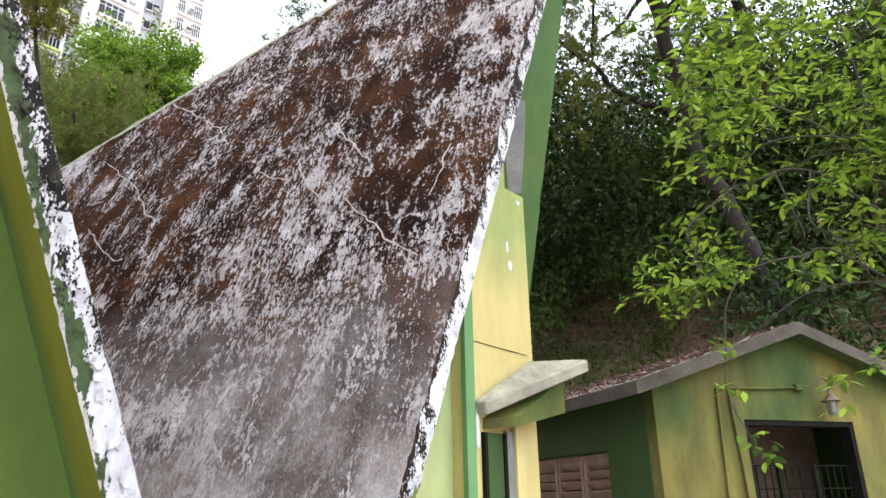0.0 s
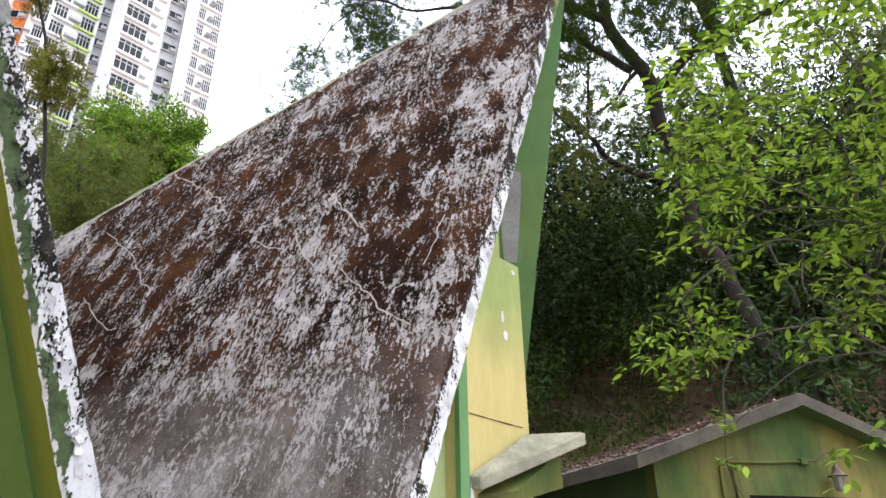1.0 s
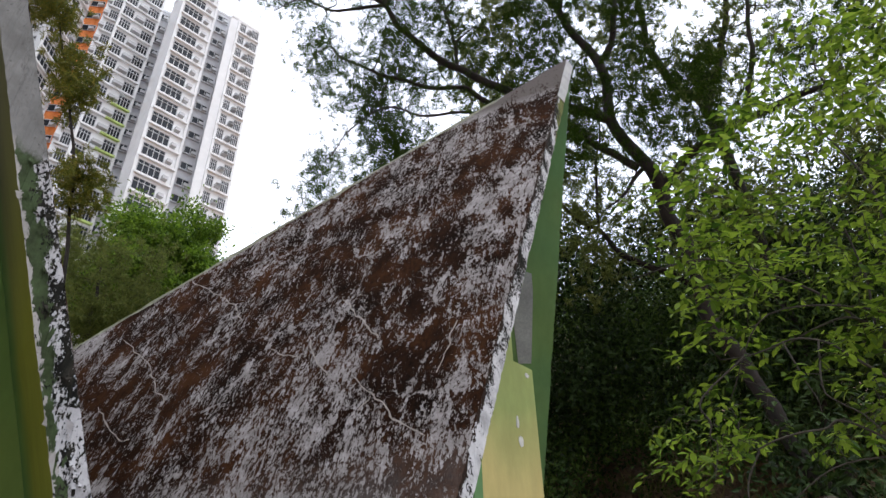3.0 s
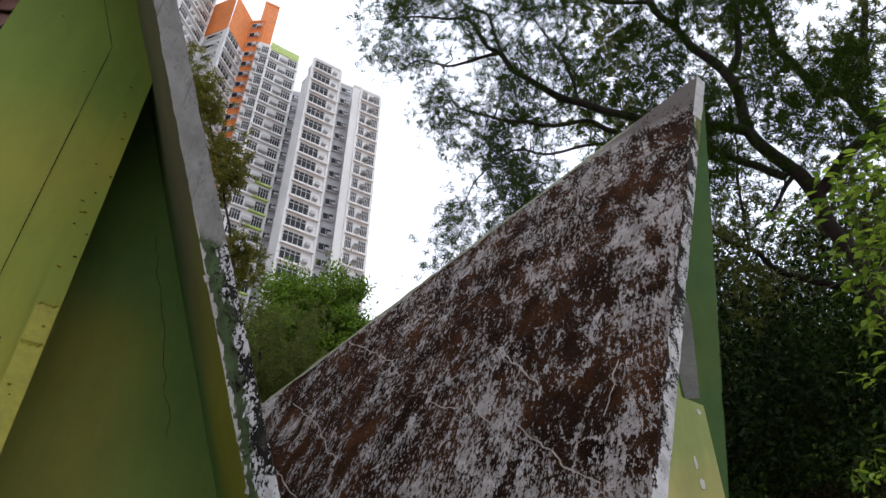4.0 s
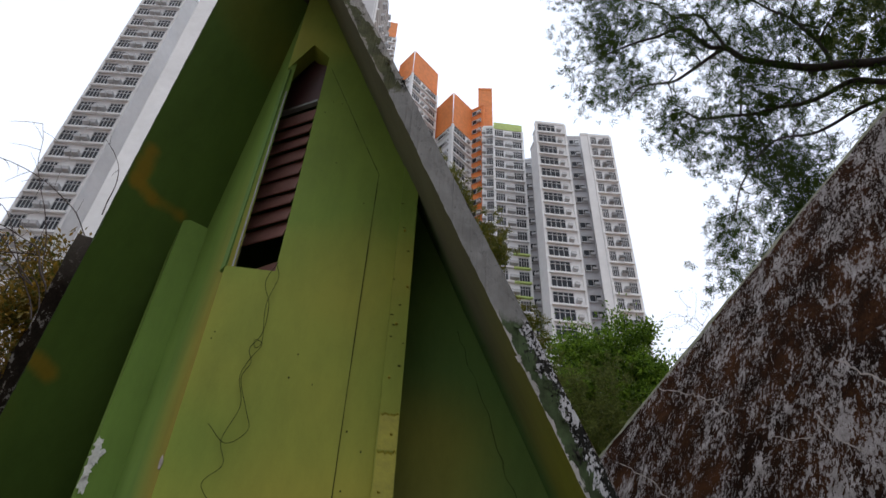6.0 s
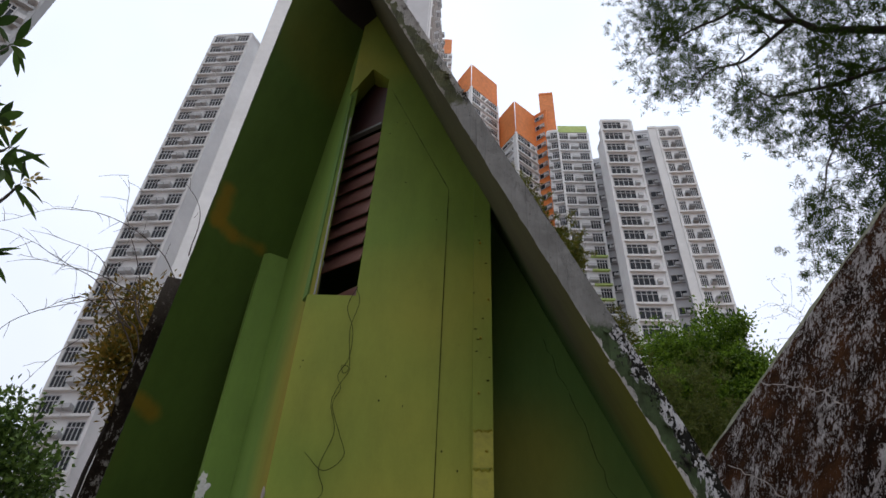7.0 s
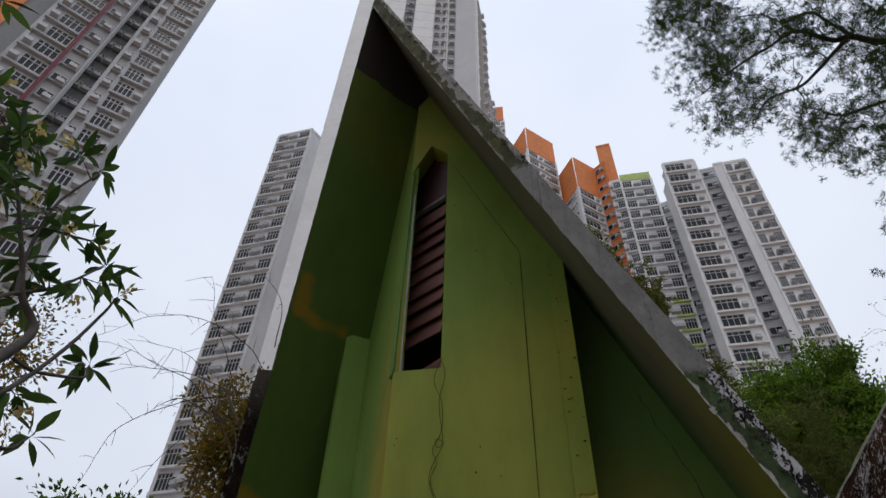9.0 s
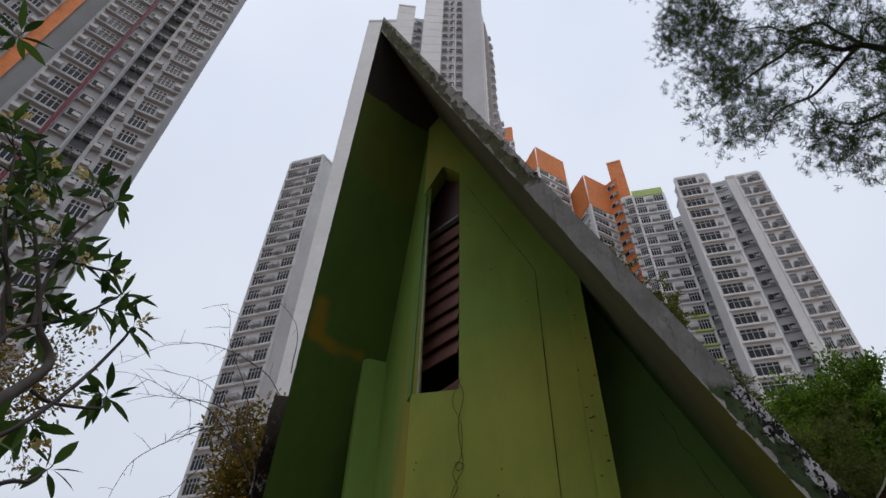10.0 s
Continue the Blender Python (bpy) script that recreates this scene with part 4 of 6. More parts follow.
box(bm, (3.70, WALL - 0.05, 0.0), (3.80, WALL - 0.002, 1.92))
part("door_post", bm, PALE, door)

# unseen paving round the pavilion, added to set the bounce light on the soffits
bm = bmesh.new()
ring = [(HUBX + 9.5 * math.cos(2 * math.pi * i / 40), HUBY + 9.5 * math.sin(2 * math.pi * i / 40), 0.012) for i in range(40)]
prism(bm, ring, (0, 0, -0.2))
yard = part("pavement", bm, simple("unseen_bounce_paving", (0.19, 0.18, 0.16), 0.9, vary=0.2, scale=1.2, relief=0.3))
tagged(yard, "unseen grey yard round the pavilion, added for bounce light", "pavement", kind="structure")

# ---- the small gabled house ----
FASCIA = simple("stained_roof_fascia", (0.062, 0.054, 0.040), 0.9, vary=0.45, scale=3, relief=0.4)
HX, HY = Vector((0.86, -0.51, 0)).normalized(), Vector((0.51, 0.86, 0)).normalized()
HOUSE = Matrix(((HX.x, HY.x, 0, 6.62), (HX.y, HY.y, 0, 2.93), (0, 0, 1, 0), (0, 0, 0, 1)))
house = thing("house", "small gabled green and yellow house, abandoned, roof strewn with leaves", "house")
MID, WIDE, RISE, EAVE, DEEP = 1.85, 3.70, 0.336, 2.524, 4.0
PEAK = EAVE + RISE * MID


def hpart(name, bm, mat, label="", parent=None):
    bmesh.ops.transform(bm, matrix=HOUSE, verts=bm.verts[:])
    bmesh.ops.recalc_face_normals(bm, faces=bm.faces[:])
    return part(name, bm, mat, parent or house, label)


FRONT_PANELS = (
    ((0, 0, 0), (1.08, 0, 0), (1.08, 0, EAVE + RISE * 1.08), (0, 0, EAVE)),
    ((1.08, 0, 2.235), (2.55, 0, 2.235), (2.55, 0, PEAK - RISE * (2.55 - MID)), (MID, 0, PEAK), (1.08, 0, EAVE + RISE * 1.08)),
    ((2.55, 0, 0), (WIDE, 0, 0), (WIDE, 0, EAVE), (2.55, 0, PEAK - RISE * (2.55 - MID))),
)
SIDE_PANELS = (
    ((0, 0.16, 0), (0, 0.93, 0), (0, 0.93, EAVE), (0, 0.16, EAVE)),
    ((0, 0.93, 0), (0, 2.96, 0), (0, 2.96, 1.0), (0, 0.93, 1.0)),
    ((0, 0.93, 1.98), (0, 2.96, 1.98), (0, 2.96, EAVE), (0, 0.93, EAVE)),
    ((0, 2.96, 0), (0, DEEP, 0), (0, DEEP, EAVE), (0, 2.96, EAVE)),
)
BACK_PANELS = (
    (((WIDE, 0.16, 0), (WIDE, DEEP, 0), (WIDE, DEEP, EAVE), (WIDE, 0.16, EAVE)), (-0.16, 0, 0)),
    (((0.16, DEEP, 0), (WIDE - 0.16, DEEP, 0), (WIDE - 0.16, DEEP, EAVE), (MID, DEEP, PEAK), (0.16, DEEP, EAVE)), (0, -0.16, 0)),
)
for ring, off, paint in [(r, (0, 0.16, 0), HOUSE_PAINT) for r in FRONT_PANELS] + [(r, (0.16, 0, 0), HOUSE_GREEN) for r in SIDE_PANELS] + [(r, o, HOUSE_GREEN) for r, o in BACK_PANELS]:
    bm = bmesh.new()
    prism(bm, ring, off)
    hpart("wall", bm, paint)
for s in (1, -1):
    bm = bmesh.new()
    x = (lambda v: v) if s > 0 else (lambda v: WIDE - v)
    prism(bm, [(x(-0.31), -0.20, EAVE - 0.104), (x(MID), -0.20, PEAK), (x(MID), DEEP + 0.3, PEAK), (x(-0.31), DEEP + 0.3, EAVE - 0.104)], (0, 0, 0.135), (1, 0, 2))
    hpart("roof_slab", bm, [TILE, HOUSE_GREEN, FASCIA], "concrete roof slab under brown leaf litter")
# leaf litter on the roof
rnd = random.Random(11)
verts, faces = [], []
for i in range(2600):
    u, v = rnd.uniform(-0.29, 1.83), rnd.uniform(-0.18, DEEP + 0.2)
    z = EAVE + 0.137 + RISE * u
    c = HOUSE @ Vector((u, v, z + rnd.uniform(0, 0.02)))
    a = rnd.uniform(0, 6.28)
    r = rnd.uniform(0.02, 0.05)
    d, e = Vector((math.cos(a), math.sin(a), rnd.uniform(-0.3, 0.5))) * r, Vector((-math.sin(a), math.cos(a), rnd.uniform(-0.3, 0.5))) * r * 0.4
    k = len(verts)
    verts += [c - d, c + e, c + d, c - e]
    faces.append((k, k + 1, k + 2, k + 3))
litter = raw("leaf_litter", verts, faces, leaf_material("dead_leaf", (0.05, 0.03, 0.022), (0.28, 0.19, 0.15), 0.1))
tagged(litter, "brown dead leaves lying on the small house roof", "leaf litter", kind="stuff")
# doorway with grille
hdoor = new("door")
hdoor.parent = house
bm = bmesh.new()
box(bm, (1.08, 0.01, 0), (1.13, 0.15, 2.235))
box(bm, (2.50, 0.01, 0), (2.55, 0.15, 2.235))
box(bm, (1.13, 0.01, 2.18), (2.50, 0.15, 2.235))
DOOR_FRAME = simple("dark_door_frame", (0.012, 0.012, 0.011), 0.8)
DOOR_FRAME.node_tree.nodes["Principled BSDF"].inputs["Specular IOR Level"].default_value = 0.05
hpart("door_frame", bm, DOOR_FRAME, "", hdoor)
for x in [1.13 + 0.094 * i for i in range(1, 15)]:
    bm = bmesh.new()
    box(bm, (x - 0.005, 0.10, 0.02), (x + 0.005, 0.11, 1.78))
    hpart("grille_bar", bm, CABLE, "", hdoor)
for z in (0.3, 0.55, 0.8, 1.05, 1.3, 1.55, 1.78):
    bm = bmesh.new()
    box(bm, (1.13, 0.094, z - 0.006), (2.5, 0.104, z + 0.006))
    hpart("grille_bar", bm, CABLE, "", hdoor)
for x in (1.5, 1.98):
    bm = bmesh.new()
    box(bm, (x, 0.09, 0.02), (x + 0.05, 0.13, 1.8))
    hpart("grille_post", bm, CABLE, "", hdoor)
bm = bmesh.new()
box(bm, (0.17, 1.5, 0), (WIDE - 0.17, 1.6, 2.5))
hpart("inner_wall", bm, simple("dim_brown_inner_wall", (0.30, 0.22, 0.17), 0.9))
# louvred shutter in the side window
hwin = new("window")
hwin.parent = house
tagged(hwin, "side window with closed pinkish-brown louvred shutters")
for x0 in (0.97, 1.63, 2.29):
    bm = bmesh.new()
    box(bm, (0.07, x0, 1.0), (0.11, x0 + 0.06, 1.96))
    box(bm, (0.07, x0 + 0.57, 1.0), (0.11, x0 + 0.63, 1.96))
    box(bm, (0.07, x0 + 0.06, 1.90), (0.11, x0 + 0.57, 1.96))
    hpart("shutter_frame", bm, SHUTTER, "", hwin)
    for i in range(8):
        bm = bmesh.new()
        z = 1.03 + 0.11 * i
        box(bm, (-0.006, x0 + 0.06, -0.055), (0.006, x0 + 0.57, 0.055), Matrix.Translation((0.09, 0, z + 0.05)) @ pose(0, 0, 0, 0, -34, 0))
        hpart("slat", bm, SHUTTER, "", hwin)
bm = bmesh.new()
box(bm, (0.03, 0.93, 1.96), (0.13, 2.96, 1.98))
hpart("window_frame", bm, HOUSE_GREEN, "", hwin)
# conduit and junction box
verts, faces = [], []
pts = smooth_line([HOUSE @ Vector(p) for p in ((0.70, -0.02, 0.3), (0.74, -0.02, 1.6), (0.77, -0.02, 2.46), (0.80, -0.02, 2.53), (0.88, -0.02, 2.545), (1.4, -0.02, 2.56), (1.84, -0.02, 2.585))], 5)
tube(verts, faces, pts, [0.014] * len(pts), 8)
raw("conduit", verts, faces, HOUSE_PAINT, house, "painted wall conduit", True)
verts, faces = [], []
pts = smooth_line([HOUSE @ Vector(p) for p in ((0.98, -0.02, 0.3), (0.97, -0.02, 1.5), (0.93, -0.02, 2.3), (0.92, -0.02, 2.5))], 5)
tube(verts, faces, pts, [0.016] * len(pts), 8)
raw("conduit", verts, faces, HOUSE_PAINT, house, "", True)
bm = bmesh.new()
box(bm, (1.80, -0.05, 2.55), (1.90, 0.0, 2.62))
soften(bm, 0.008)
hpart("junction_box", bm, HOUSE_PAINT)
# wall lantern
lantern = thing("wall_lantern", "rusty bell-shaped wall lantern with grey glass over the doorway", "lantern")


def turned_ring(profile, at, sides=16):
    verts, faces = [], []
    for r, z in profile:
        for k in range(sides):
            a = 2 * math.pi * k / sides
            verts.append(at + Vector((r * math.cos(a), r * math.sin(a), z)))
    for i in range(len(profile) - 1):
        for k in range(sides):
            k2 = (k + 1) % sides
            faces.append((i * sides + k, i * sides + k2, (i + 1) * sides + k2, (i + 1) * sides + k))
    return verts, faces


LAMP = HOUSE @ Vector((2.16, -0.13, 2.28))
RUST = simple("rusty_lantern_metal", (0.10, 0.07, 0.05), 0.7, 0.5, vary=0.4, scale=14)
LANTERN_GLASS, _n, _l, _b2 = material("dusty_lantern_glass", 0.35)
_b2.inputs["Base Color"].default_value = (0.35, 0.35, 0.32, 1)
_b2.inputs["Transmission Weight"].default_value = 0.5
v, f = turned_ring([(0.008, 0.30), (0.015, 0.27), (0.03, 0.25), (0.045, 0.20), (0.075, 0.165), (0.10, 0.155), (0.098, 0.148), (0.05, 0.15)], LAMP)
raw("cap", v, f, RUST, lantern, "", True)
v, f = turned_ring([(0.0, 0.0), (0.04, 0.01), (0.05, 0.05), (0.056, 0.148)], LAMP)
raw("glass", v, f, LANTERN_GLASS, lantern, "", True)
for k in range(6):
    a = k * math.pi / 3
    vv, ff = [], []
    tube(vv, ff, [LAMP + Vector((0.044 * math.cos(a), 0.044 * math.sin(a), 0.005)), LAMP + Vector((0.060 * math.cos(a), 0.060 * math.sin(a), 0.15))], [0.003, 0.003], 5)
    raw("cage_wire", vv, ff, RUST, lantern)
vv, ff = [], []
pts = smooth_line([HOUSE @ Vector(p) for p in ((1.9, -0.03, 2.59), (2.0, -0.06, 2.60), (2.1, -0.10, 2.68), (2.16, -0.13, 2.65), (2.16, -0.13, 2.57))], 5)
tube(vv, ff, pts, [0.010] * len(pts), 8)
raw("arm", vv, ff, RUST, lantern, "", True)

# ---- the housing towers ----
FLOOR = 2.75


def polar(az, d, z=0.0):
    return Vector((d * math.sin(radians(az)), d * math.cos(radians(az)), z))


def lattice(xs, zs, bar, y0, y1):
    """A connected window frame: bars of width bar at the places xs and zs."""
    def cuts(v):
        return sorted([q for p in v for q in (p - bar / 2, p + bar / 2)])
    cx, cz = cuts(xs), cuts(zs)
    bm = bmesh.new()
    grid = [[bm.verts.new((x, y0, z)) for z in cz] for x in cx]
    for i in range(len(cx) - 1):
        for j in range(len(cz) - 1):
            if i % 2 == 0 or j % 2 == 0:
                bm.faces.new((grid[i][j], grid[i + 1][j], grid[i + 1][j + 1], grid[i][j + 1]))
    r = bmesh.ops.extrude_face_region(bm, geom=bm.faces[:])
    bmesh.ops.translate(bm, vec=(0, y1 - y0, 0), verts=[v for v in r["geom"] if isinstance(v, bmesh.types.BMVert)])
    bmesh.ops.recalc_face_normals(bm, faces=bm.faces[:])
    return bm


def to_mesh(name, bm, mat):
    me = bpy.data.meshes.new(name)
    bm.to_mesh(me)
    bm.free()
    me.materials.append(mat)
    return me


def one_box(name, lo, hi, mat):
    bm = bmesh.new()
    box(bm, lo, hi)
    return to_mesh(name, bm, mat)


def unit_mesh(w, kind, paint):
    """The meshes of a storey's window unit, w wide, facing -y: its frame, then pane, sill ledge, air conditioner and wall panel."""
    if kind == "small":
        x0, gw, za, zb_ = -w / 2, w, 0.9, 2.1
        frame_bm = lattice((x0, x0 + gw / 2, x0 + gw), (za, zb_), 0.08, -0.12, -0.02)
        ledge = ((x0 - 0.1, -0.3, 0.70), (x0 + gw + 0.1, 0.02, 0.86)) if paint is not ORANGE else ((x0, -0.08, 0.82), (x0 + gw, 0.02, 0.88))
        ac = ((x0 + gw - 0.7, -0.55, 0.88), (x0 + gw - 0.02, -0.14, 1.35))
    else:
        gw, za, zb_ = w * 0.60, 0.50, 2.40
        x0 = -w / 2 + (0.05 * w if kind == "left" else 0.31 * w)
        frame_bm = lattice([x0 + gw * i / 4 for i in range(5)], (za, 1.85, zb_), 0.075, -0.12, -0.02)
        ledge = ((-w / 2, -0.38, 0.10), (w / 2, 0.02, 0.40))
        a = x0 + gw + 0.15 if kind == "left" else x0 - 0.95
        ac = ((a + 0.1, -0.70, 0.80), (a + 0.8, -0.02, 1.30))
    return (to_mesh("window", frame_bm, TOWER_FRAME), one_box("pane", (x0, -0.05, za), (x0 + gw, 0.02, zb_), GLASS),
            one_box("sill_ledge", *ledge, paint), one_box("air_conditioner", *ac, TOWER_FRAME))


TOWER_FRAME = simple("white_window_frame", (0.50, 0.51, 0.53), 0.6, vary=0.1, scale=1)
UNITS = {}


def unit(w, kind, paint):
    key = (round(w, 1), kind, paint.name)
    if key not in UNITS:
        UNITS[key] = unit_mesh(key[0], kind, paint)
    return UNITS[key]


def stack(tower, a, b, z0, z1, depth, paint, kinds, crown=None, crown_h=3.0, first=0.0, lime=None, lines=False):
    """A shaft of flats: its front runs from a to b (plan points), windows on every floor across the front. kinds: one per window across."""
    a, b = Vector((a.x, a.y, 0)), Vector((b.x, b.y, 0))
    along = (b - a).normalized()
    inward = Vector((-along.y, along.x, 0))
    if inward.dot(a + b) < 0:
        inward = -inward
    w = (b - a).length
    bm = bmesh.new()
    top = z1 - (crown_h if crown else 0)
    prism(bm, [a + Vector((0, 0, z0)), b + Vector((0, 0, z0)), b * (1 + depth / b.length) + Vector((0, 0, z0)), a * (1 + depth / a.length) + Vector((0, 0, z0))], (0, 0, top - z0))
    part("wall", bm, paint, tower)
    if crown:
        bm = bmesh.new()
        prism(bm, [a - inward * 0.1 + Vector((0, 0, top)), b - inward * 0.1 + Vector((0, 0, top)), b * (1 + depth / b.length) + Vector((0, 0, top)), a * (1 + depth / a.length) + Vector((0, 0, top))], (0, 0, crown_h))
        part("crown", bm, crown, tower)
    else:
        # a thin parapet rim
        bm = bmesh.new()
        prism(bm, [p + Vector((0, 0, top)) for p in (a - inward * 0.08, b - inward * 0.08, b + inward * 0.3, a + inward * 0.3)], (0, 0, 0.5))
        part("parapet", bm, paint, tower)
    ang = math.degrees(math.atan2(along.y, along.x))
    if lines:
        # storey joints across a blank wall
        for i in range(22):
            bm = bmesh.new()
            box(bm, (0, -0.012, 0), (w, 0.01, 0.07), Matrix.Translation((a.x, a.y, top - FLOOR * (i + 1))) @ pose(0, 0, 0, 0, 0, ang))
            part("joint", bm, TOWER_SHADE, tower)
    if not kinds:
        return
    n = len(kinds)
    z = top - FLOOR - first
    i = 0
    while z > max(z0, 14):
        for k, kind in enumerate(kinds):
            if kind:
                p = a + along * w * (k + 0.5) / n
                side = lime if (lime and kind != "small" and k == n - 1 and 8 < i < 22 and i % 5 != 4) else paint
                meshes = unit(w / n * (0.98 if kind != "small" else 0.62), kind, side)
                win = shared("window", meshes[0], tower, Matrix.Translation((p.x, p.y, z)) @ pose(0, 0, 0, 0, 0, ang))
                for piece in meshes[1:]:
                    shared(piece.name.split(".")[0], piece, win, Matrix())
        z -= FLOOR
        i += 1
    # fins between neighbours
    for q in (a, b):
        bm = bmesh.new()
        box(bm, (-0.18, -0.18, z0), (0.18, 0.18, top), Matrix.Translation(q) @ pose(0, 0, 0, 0, 0, ang))
        part("fin", bm, paint, tower)


def tower_thing(label):
    return thing("tower_block", label, "tower block", "housing towers")


# the pair of shafts past the valley
tw = tower_thing("pale grey high-rise housing tower with stacked window ledges")
stack(tw, polar(17.8, 74), polar(21.4, 75.5), 0, 75 * 1.24 + 1.6, 12, TOWER, ("left",))
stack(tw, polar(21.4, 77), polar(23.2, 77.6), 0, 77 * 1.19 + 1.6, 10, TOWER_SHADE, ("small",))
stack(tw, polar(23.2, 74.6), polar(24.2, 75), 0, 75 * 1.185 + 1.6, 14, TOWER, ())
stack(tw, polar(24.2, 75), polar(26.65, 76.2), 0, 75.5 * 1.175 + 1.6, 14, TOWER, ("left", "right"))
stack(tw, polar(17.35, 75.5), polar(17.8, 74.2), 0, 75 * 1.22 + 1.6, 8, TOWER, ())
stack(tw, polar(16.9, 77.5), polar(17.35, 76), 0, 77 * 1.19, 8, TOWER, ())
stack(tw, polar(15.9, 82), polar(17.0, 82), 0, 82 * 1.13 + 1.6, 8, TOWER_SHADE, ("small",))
# its neighbour with lime balconies and an orange stair shaft
tw = tower_thing("white housing tower with lime panels and orange stair shaft")
stack(tw, polar(12.3, 79.6), polar(15.95, 80.8), 0, 80 * 1.262 + 1.6, 12, TOWER, ("left", "right"), LIME, 1.8, 0.0, LIME)
stack(tw, polar(10.9, 81), polar(12.3, 81), 0, 81 * 1.25 + 1.6, 12, TOWER, ("right",))
stack(tw, polar(10.3, 83), polar(12.2, 83.2), 0, 117.6, 10, ORANGE, ())
stack(tw, polar(9.2, 84), polar(11.0, 82.5), 0, 111.5, 10, ORANGE, ("small",))
stack(tw, polar(6.9, 80), polar(9.4, 84), 0, 112.2, 10, TOWER, ("left",), ORANGE, 9.5)
stack(tw, polar(4.7, 84), polar(6.9, 80), 0, 112.2, 10, TOWER, ("small",), ORANGE, 9.5)
# the taller orange-topped one beside it
tw = tower_thing("white housing tower with bright orange crown")
stack(tw, polar(0.9, 78), polar(4.5, 83), 0, 122.4, 10, TOWER, ("left", "right"), ORANGE, 7.5)
stack(tw, polar(-1.0, 82), polar(0.9, 78), 0, 122.4, 10, TOWER, ("small",), ORANGE, 7.5)
stack(tw, polar(-3.9, 80), polar(-2.2, 80), 0, 134.8, 10, TOWER, ("left",), ORANGE, 5.5)
# the very tall one right behind the near gable
tw = tower_thing("tall white housing tower with blank end wall and recessed openings")
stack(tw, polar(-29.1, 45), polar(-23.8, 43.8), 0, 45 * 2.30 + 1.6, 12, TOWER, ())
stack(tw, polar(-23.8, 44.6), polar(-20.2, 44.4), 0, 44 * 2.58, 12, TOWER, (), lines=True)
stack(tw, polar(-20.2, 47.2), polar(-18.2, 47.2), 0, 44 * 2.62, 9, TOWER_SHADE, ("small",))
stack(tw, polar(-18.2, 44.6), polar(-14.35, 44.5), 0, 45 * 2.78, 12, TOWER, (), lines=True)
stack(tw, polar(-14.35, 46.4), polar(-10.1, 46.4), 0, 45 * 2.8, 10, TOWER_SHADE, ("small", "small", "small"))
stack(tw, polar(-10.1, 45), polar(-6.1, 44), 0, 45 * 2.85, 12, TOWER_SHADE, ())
for az in (-12.0, -11.6):
    bm = bmesh.new()
    p = polar(az, 46.1)
    box(bm, (p.x - 0.1, p.y - 0.1, 0), (p.x + 0.1, p.y + 0.1, 122))
    part("drain_pipe", bm, TOWER, tw)
stack(tw, polar(-6.1, 44.2), polar(-4.6, 52), 0, 45 * 2.45, 6, TOWER, ("left", "right"))
stack(tw, polar(-4.6, 53), polar(-3.7, 60), 0, 50 * 1.95, 6, TOWER, ("left", "right"))
# the far slender one
tw = tower_thing("slender pale housing tower with staggered balconies")
stack(tw, polar(-34.4, 69.5), polar(-30.5, 66.0), 0, 68 * 1.40 + 1.6, 9, TOWER, ("left", "right"))
stack(tw, polar(-30.5, 66.1), polar(-28.9, 67.4), 0, 68 * 1.40 + 1.6, 9, TOWER, ())
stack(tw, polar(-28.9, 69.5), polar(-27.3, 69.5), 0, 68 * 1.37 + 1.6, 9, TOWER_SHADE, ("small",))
# the near one overhead at the side
tw = tower_thing("huge grey housing tower with window ledges and a thin red pipe")
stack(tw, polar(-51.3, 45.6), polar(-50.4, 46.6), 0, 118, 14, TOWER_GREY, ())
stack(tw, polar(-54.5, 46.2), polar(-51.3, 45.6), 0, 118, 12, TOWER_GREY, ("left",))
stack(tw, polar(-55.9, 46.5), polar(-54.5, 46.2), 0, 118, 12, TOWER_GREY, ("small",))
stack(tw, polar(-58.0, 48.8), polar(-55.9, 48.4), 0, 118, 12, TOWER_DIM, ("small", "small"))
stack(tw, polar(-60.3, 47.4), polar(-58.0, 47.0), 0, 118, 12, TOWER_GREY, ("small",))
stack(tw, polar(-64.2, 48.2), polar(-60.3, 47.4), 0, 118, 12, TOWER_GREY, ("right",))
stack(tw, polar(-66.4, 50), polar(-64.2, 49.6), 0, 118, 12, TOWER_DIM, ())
for az in (-58.15, -55.75):
    bm = bmesh.new()
    p = polar(az, 46.6)
    box(bm, (p.x - 0.06, p.y - 0.06, 0), (p.x + 0.06, p.y + 0.06, 117))
    part("drain_pipe", bm, TOWER_SHADE, tw, "pale drain pipe")
bm = bmesh.new()
p = polar(-60.4, 46.9)
box(bm, (p.x - 0.12, p.y - 0.12, 0), (p.x + 0.12, p.y + 0.12, 117))
part("drain_pipe", bm, simple("dark_red_pipe", (0.20, 0.03, 0.05), 0.5), tw, "thin dark red drain pipe")
tw = tower_thing("white housing tower with an orange stripe")
stack(tw, polar(-67.9, 50.4), polar(-66.4, 49.8), 0, 118, 10, ORANGE, ())
stack(tw, polar(-76.5, 52), polar(-67.9, 50.4), 0, 118, 12, TOWER_GREY, ("left", "right", "left"))

# ---- plants ----
DEAD_LEAF = leaf_material("dead_leaf_litter", (0.09, 0.06, 0.04), (0.36, 0.26, 0.19), 0.1)
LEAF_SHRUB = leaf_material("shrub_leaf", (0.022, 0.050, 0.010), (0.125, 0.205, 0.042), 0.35)

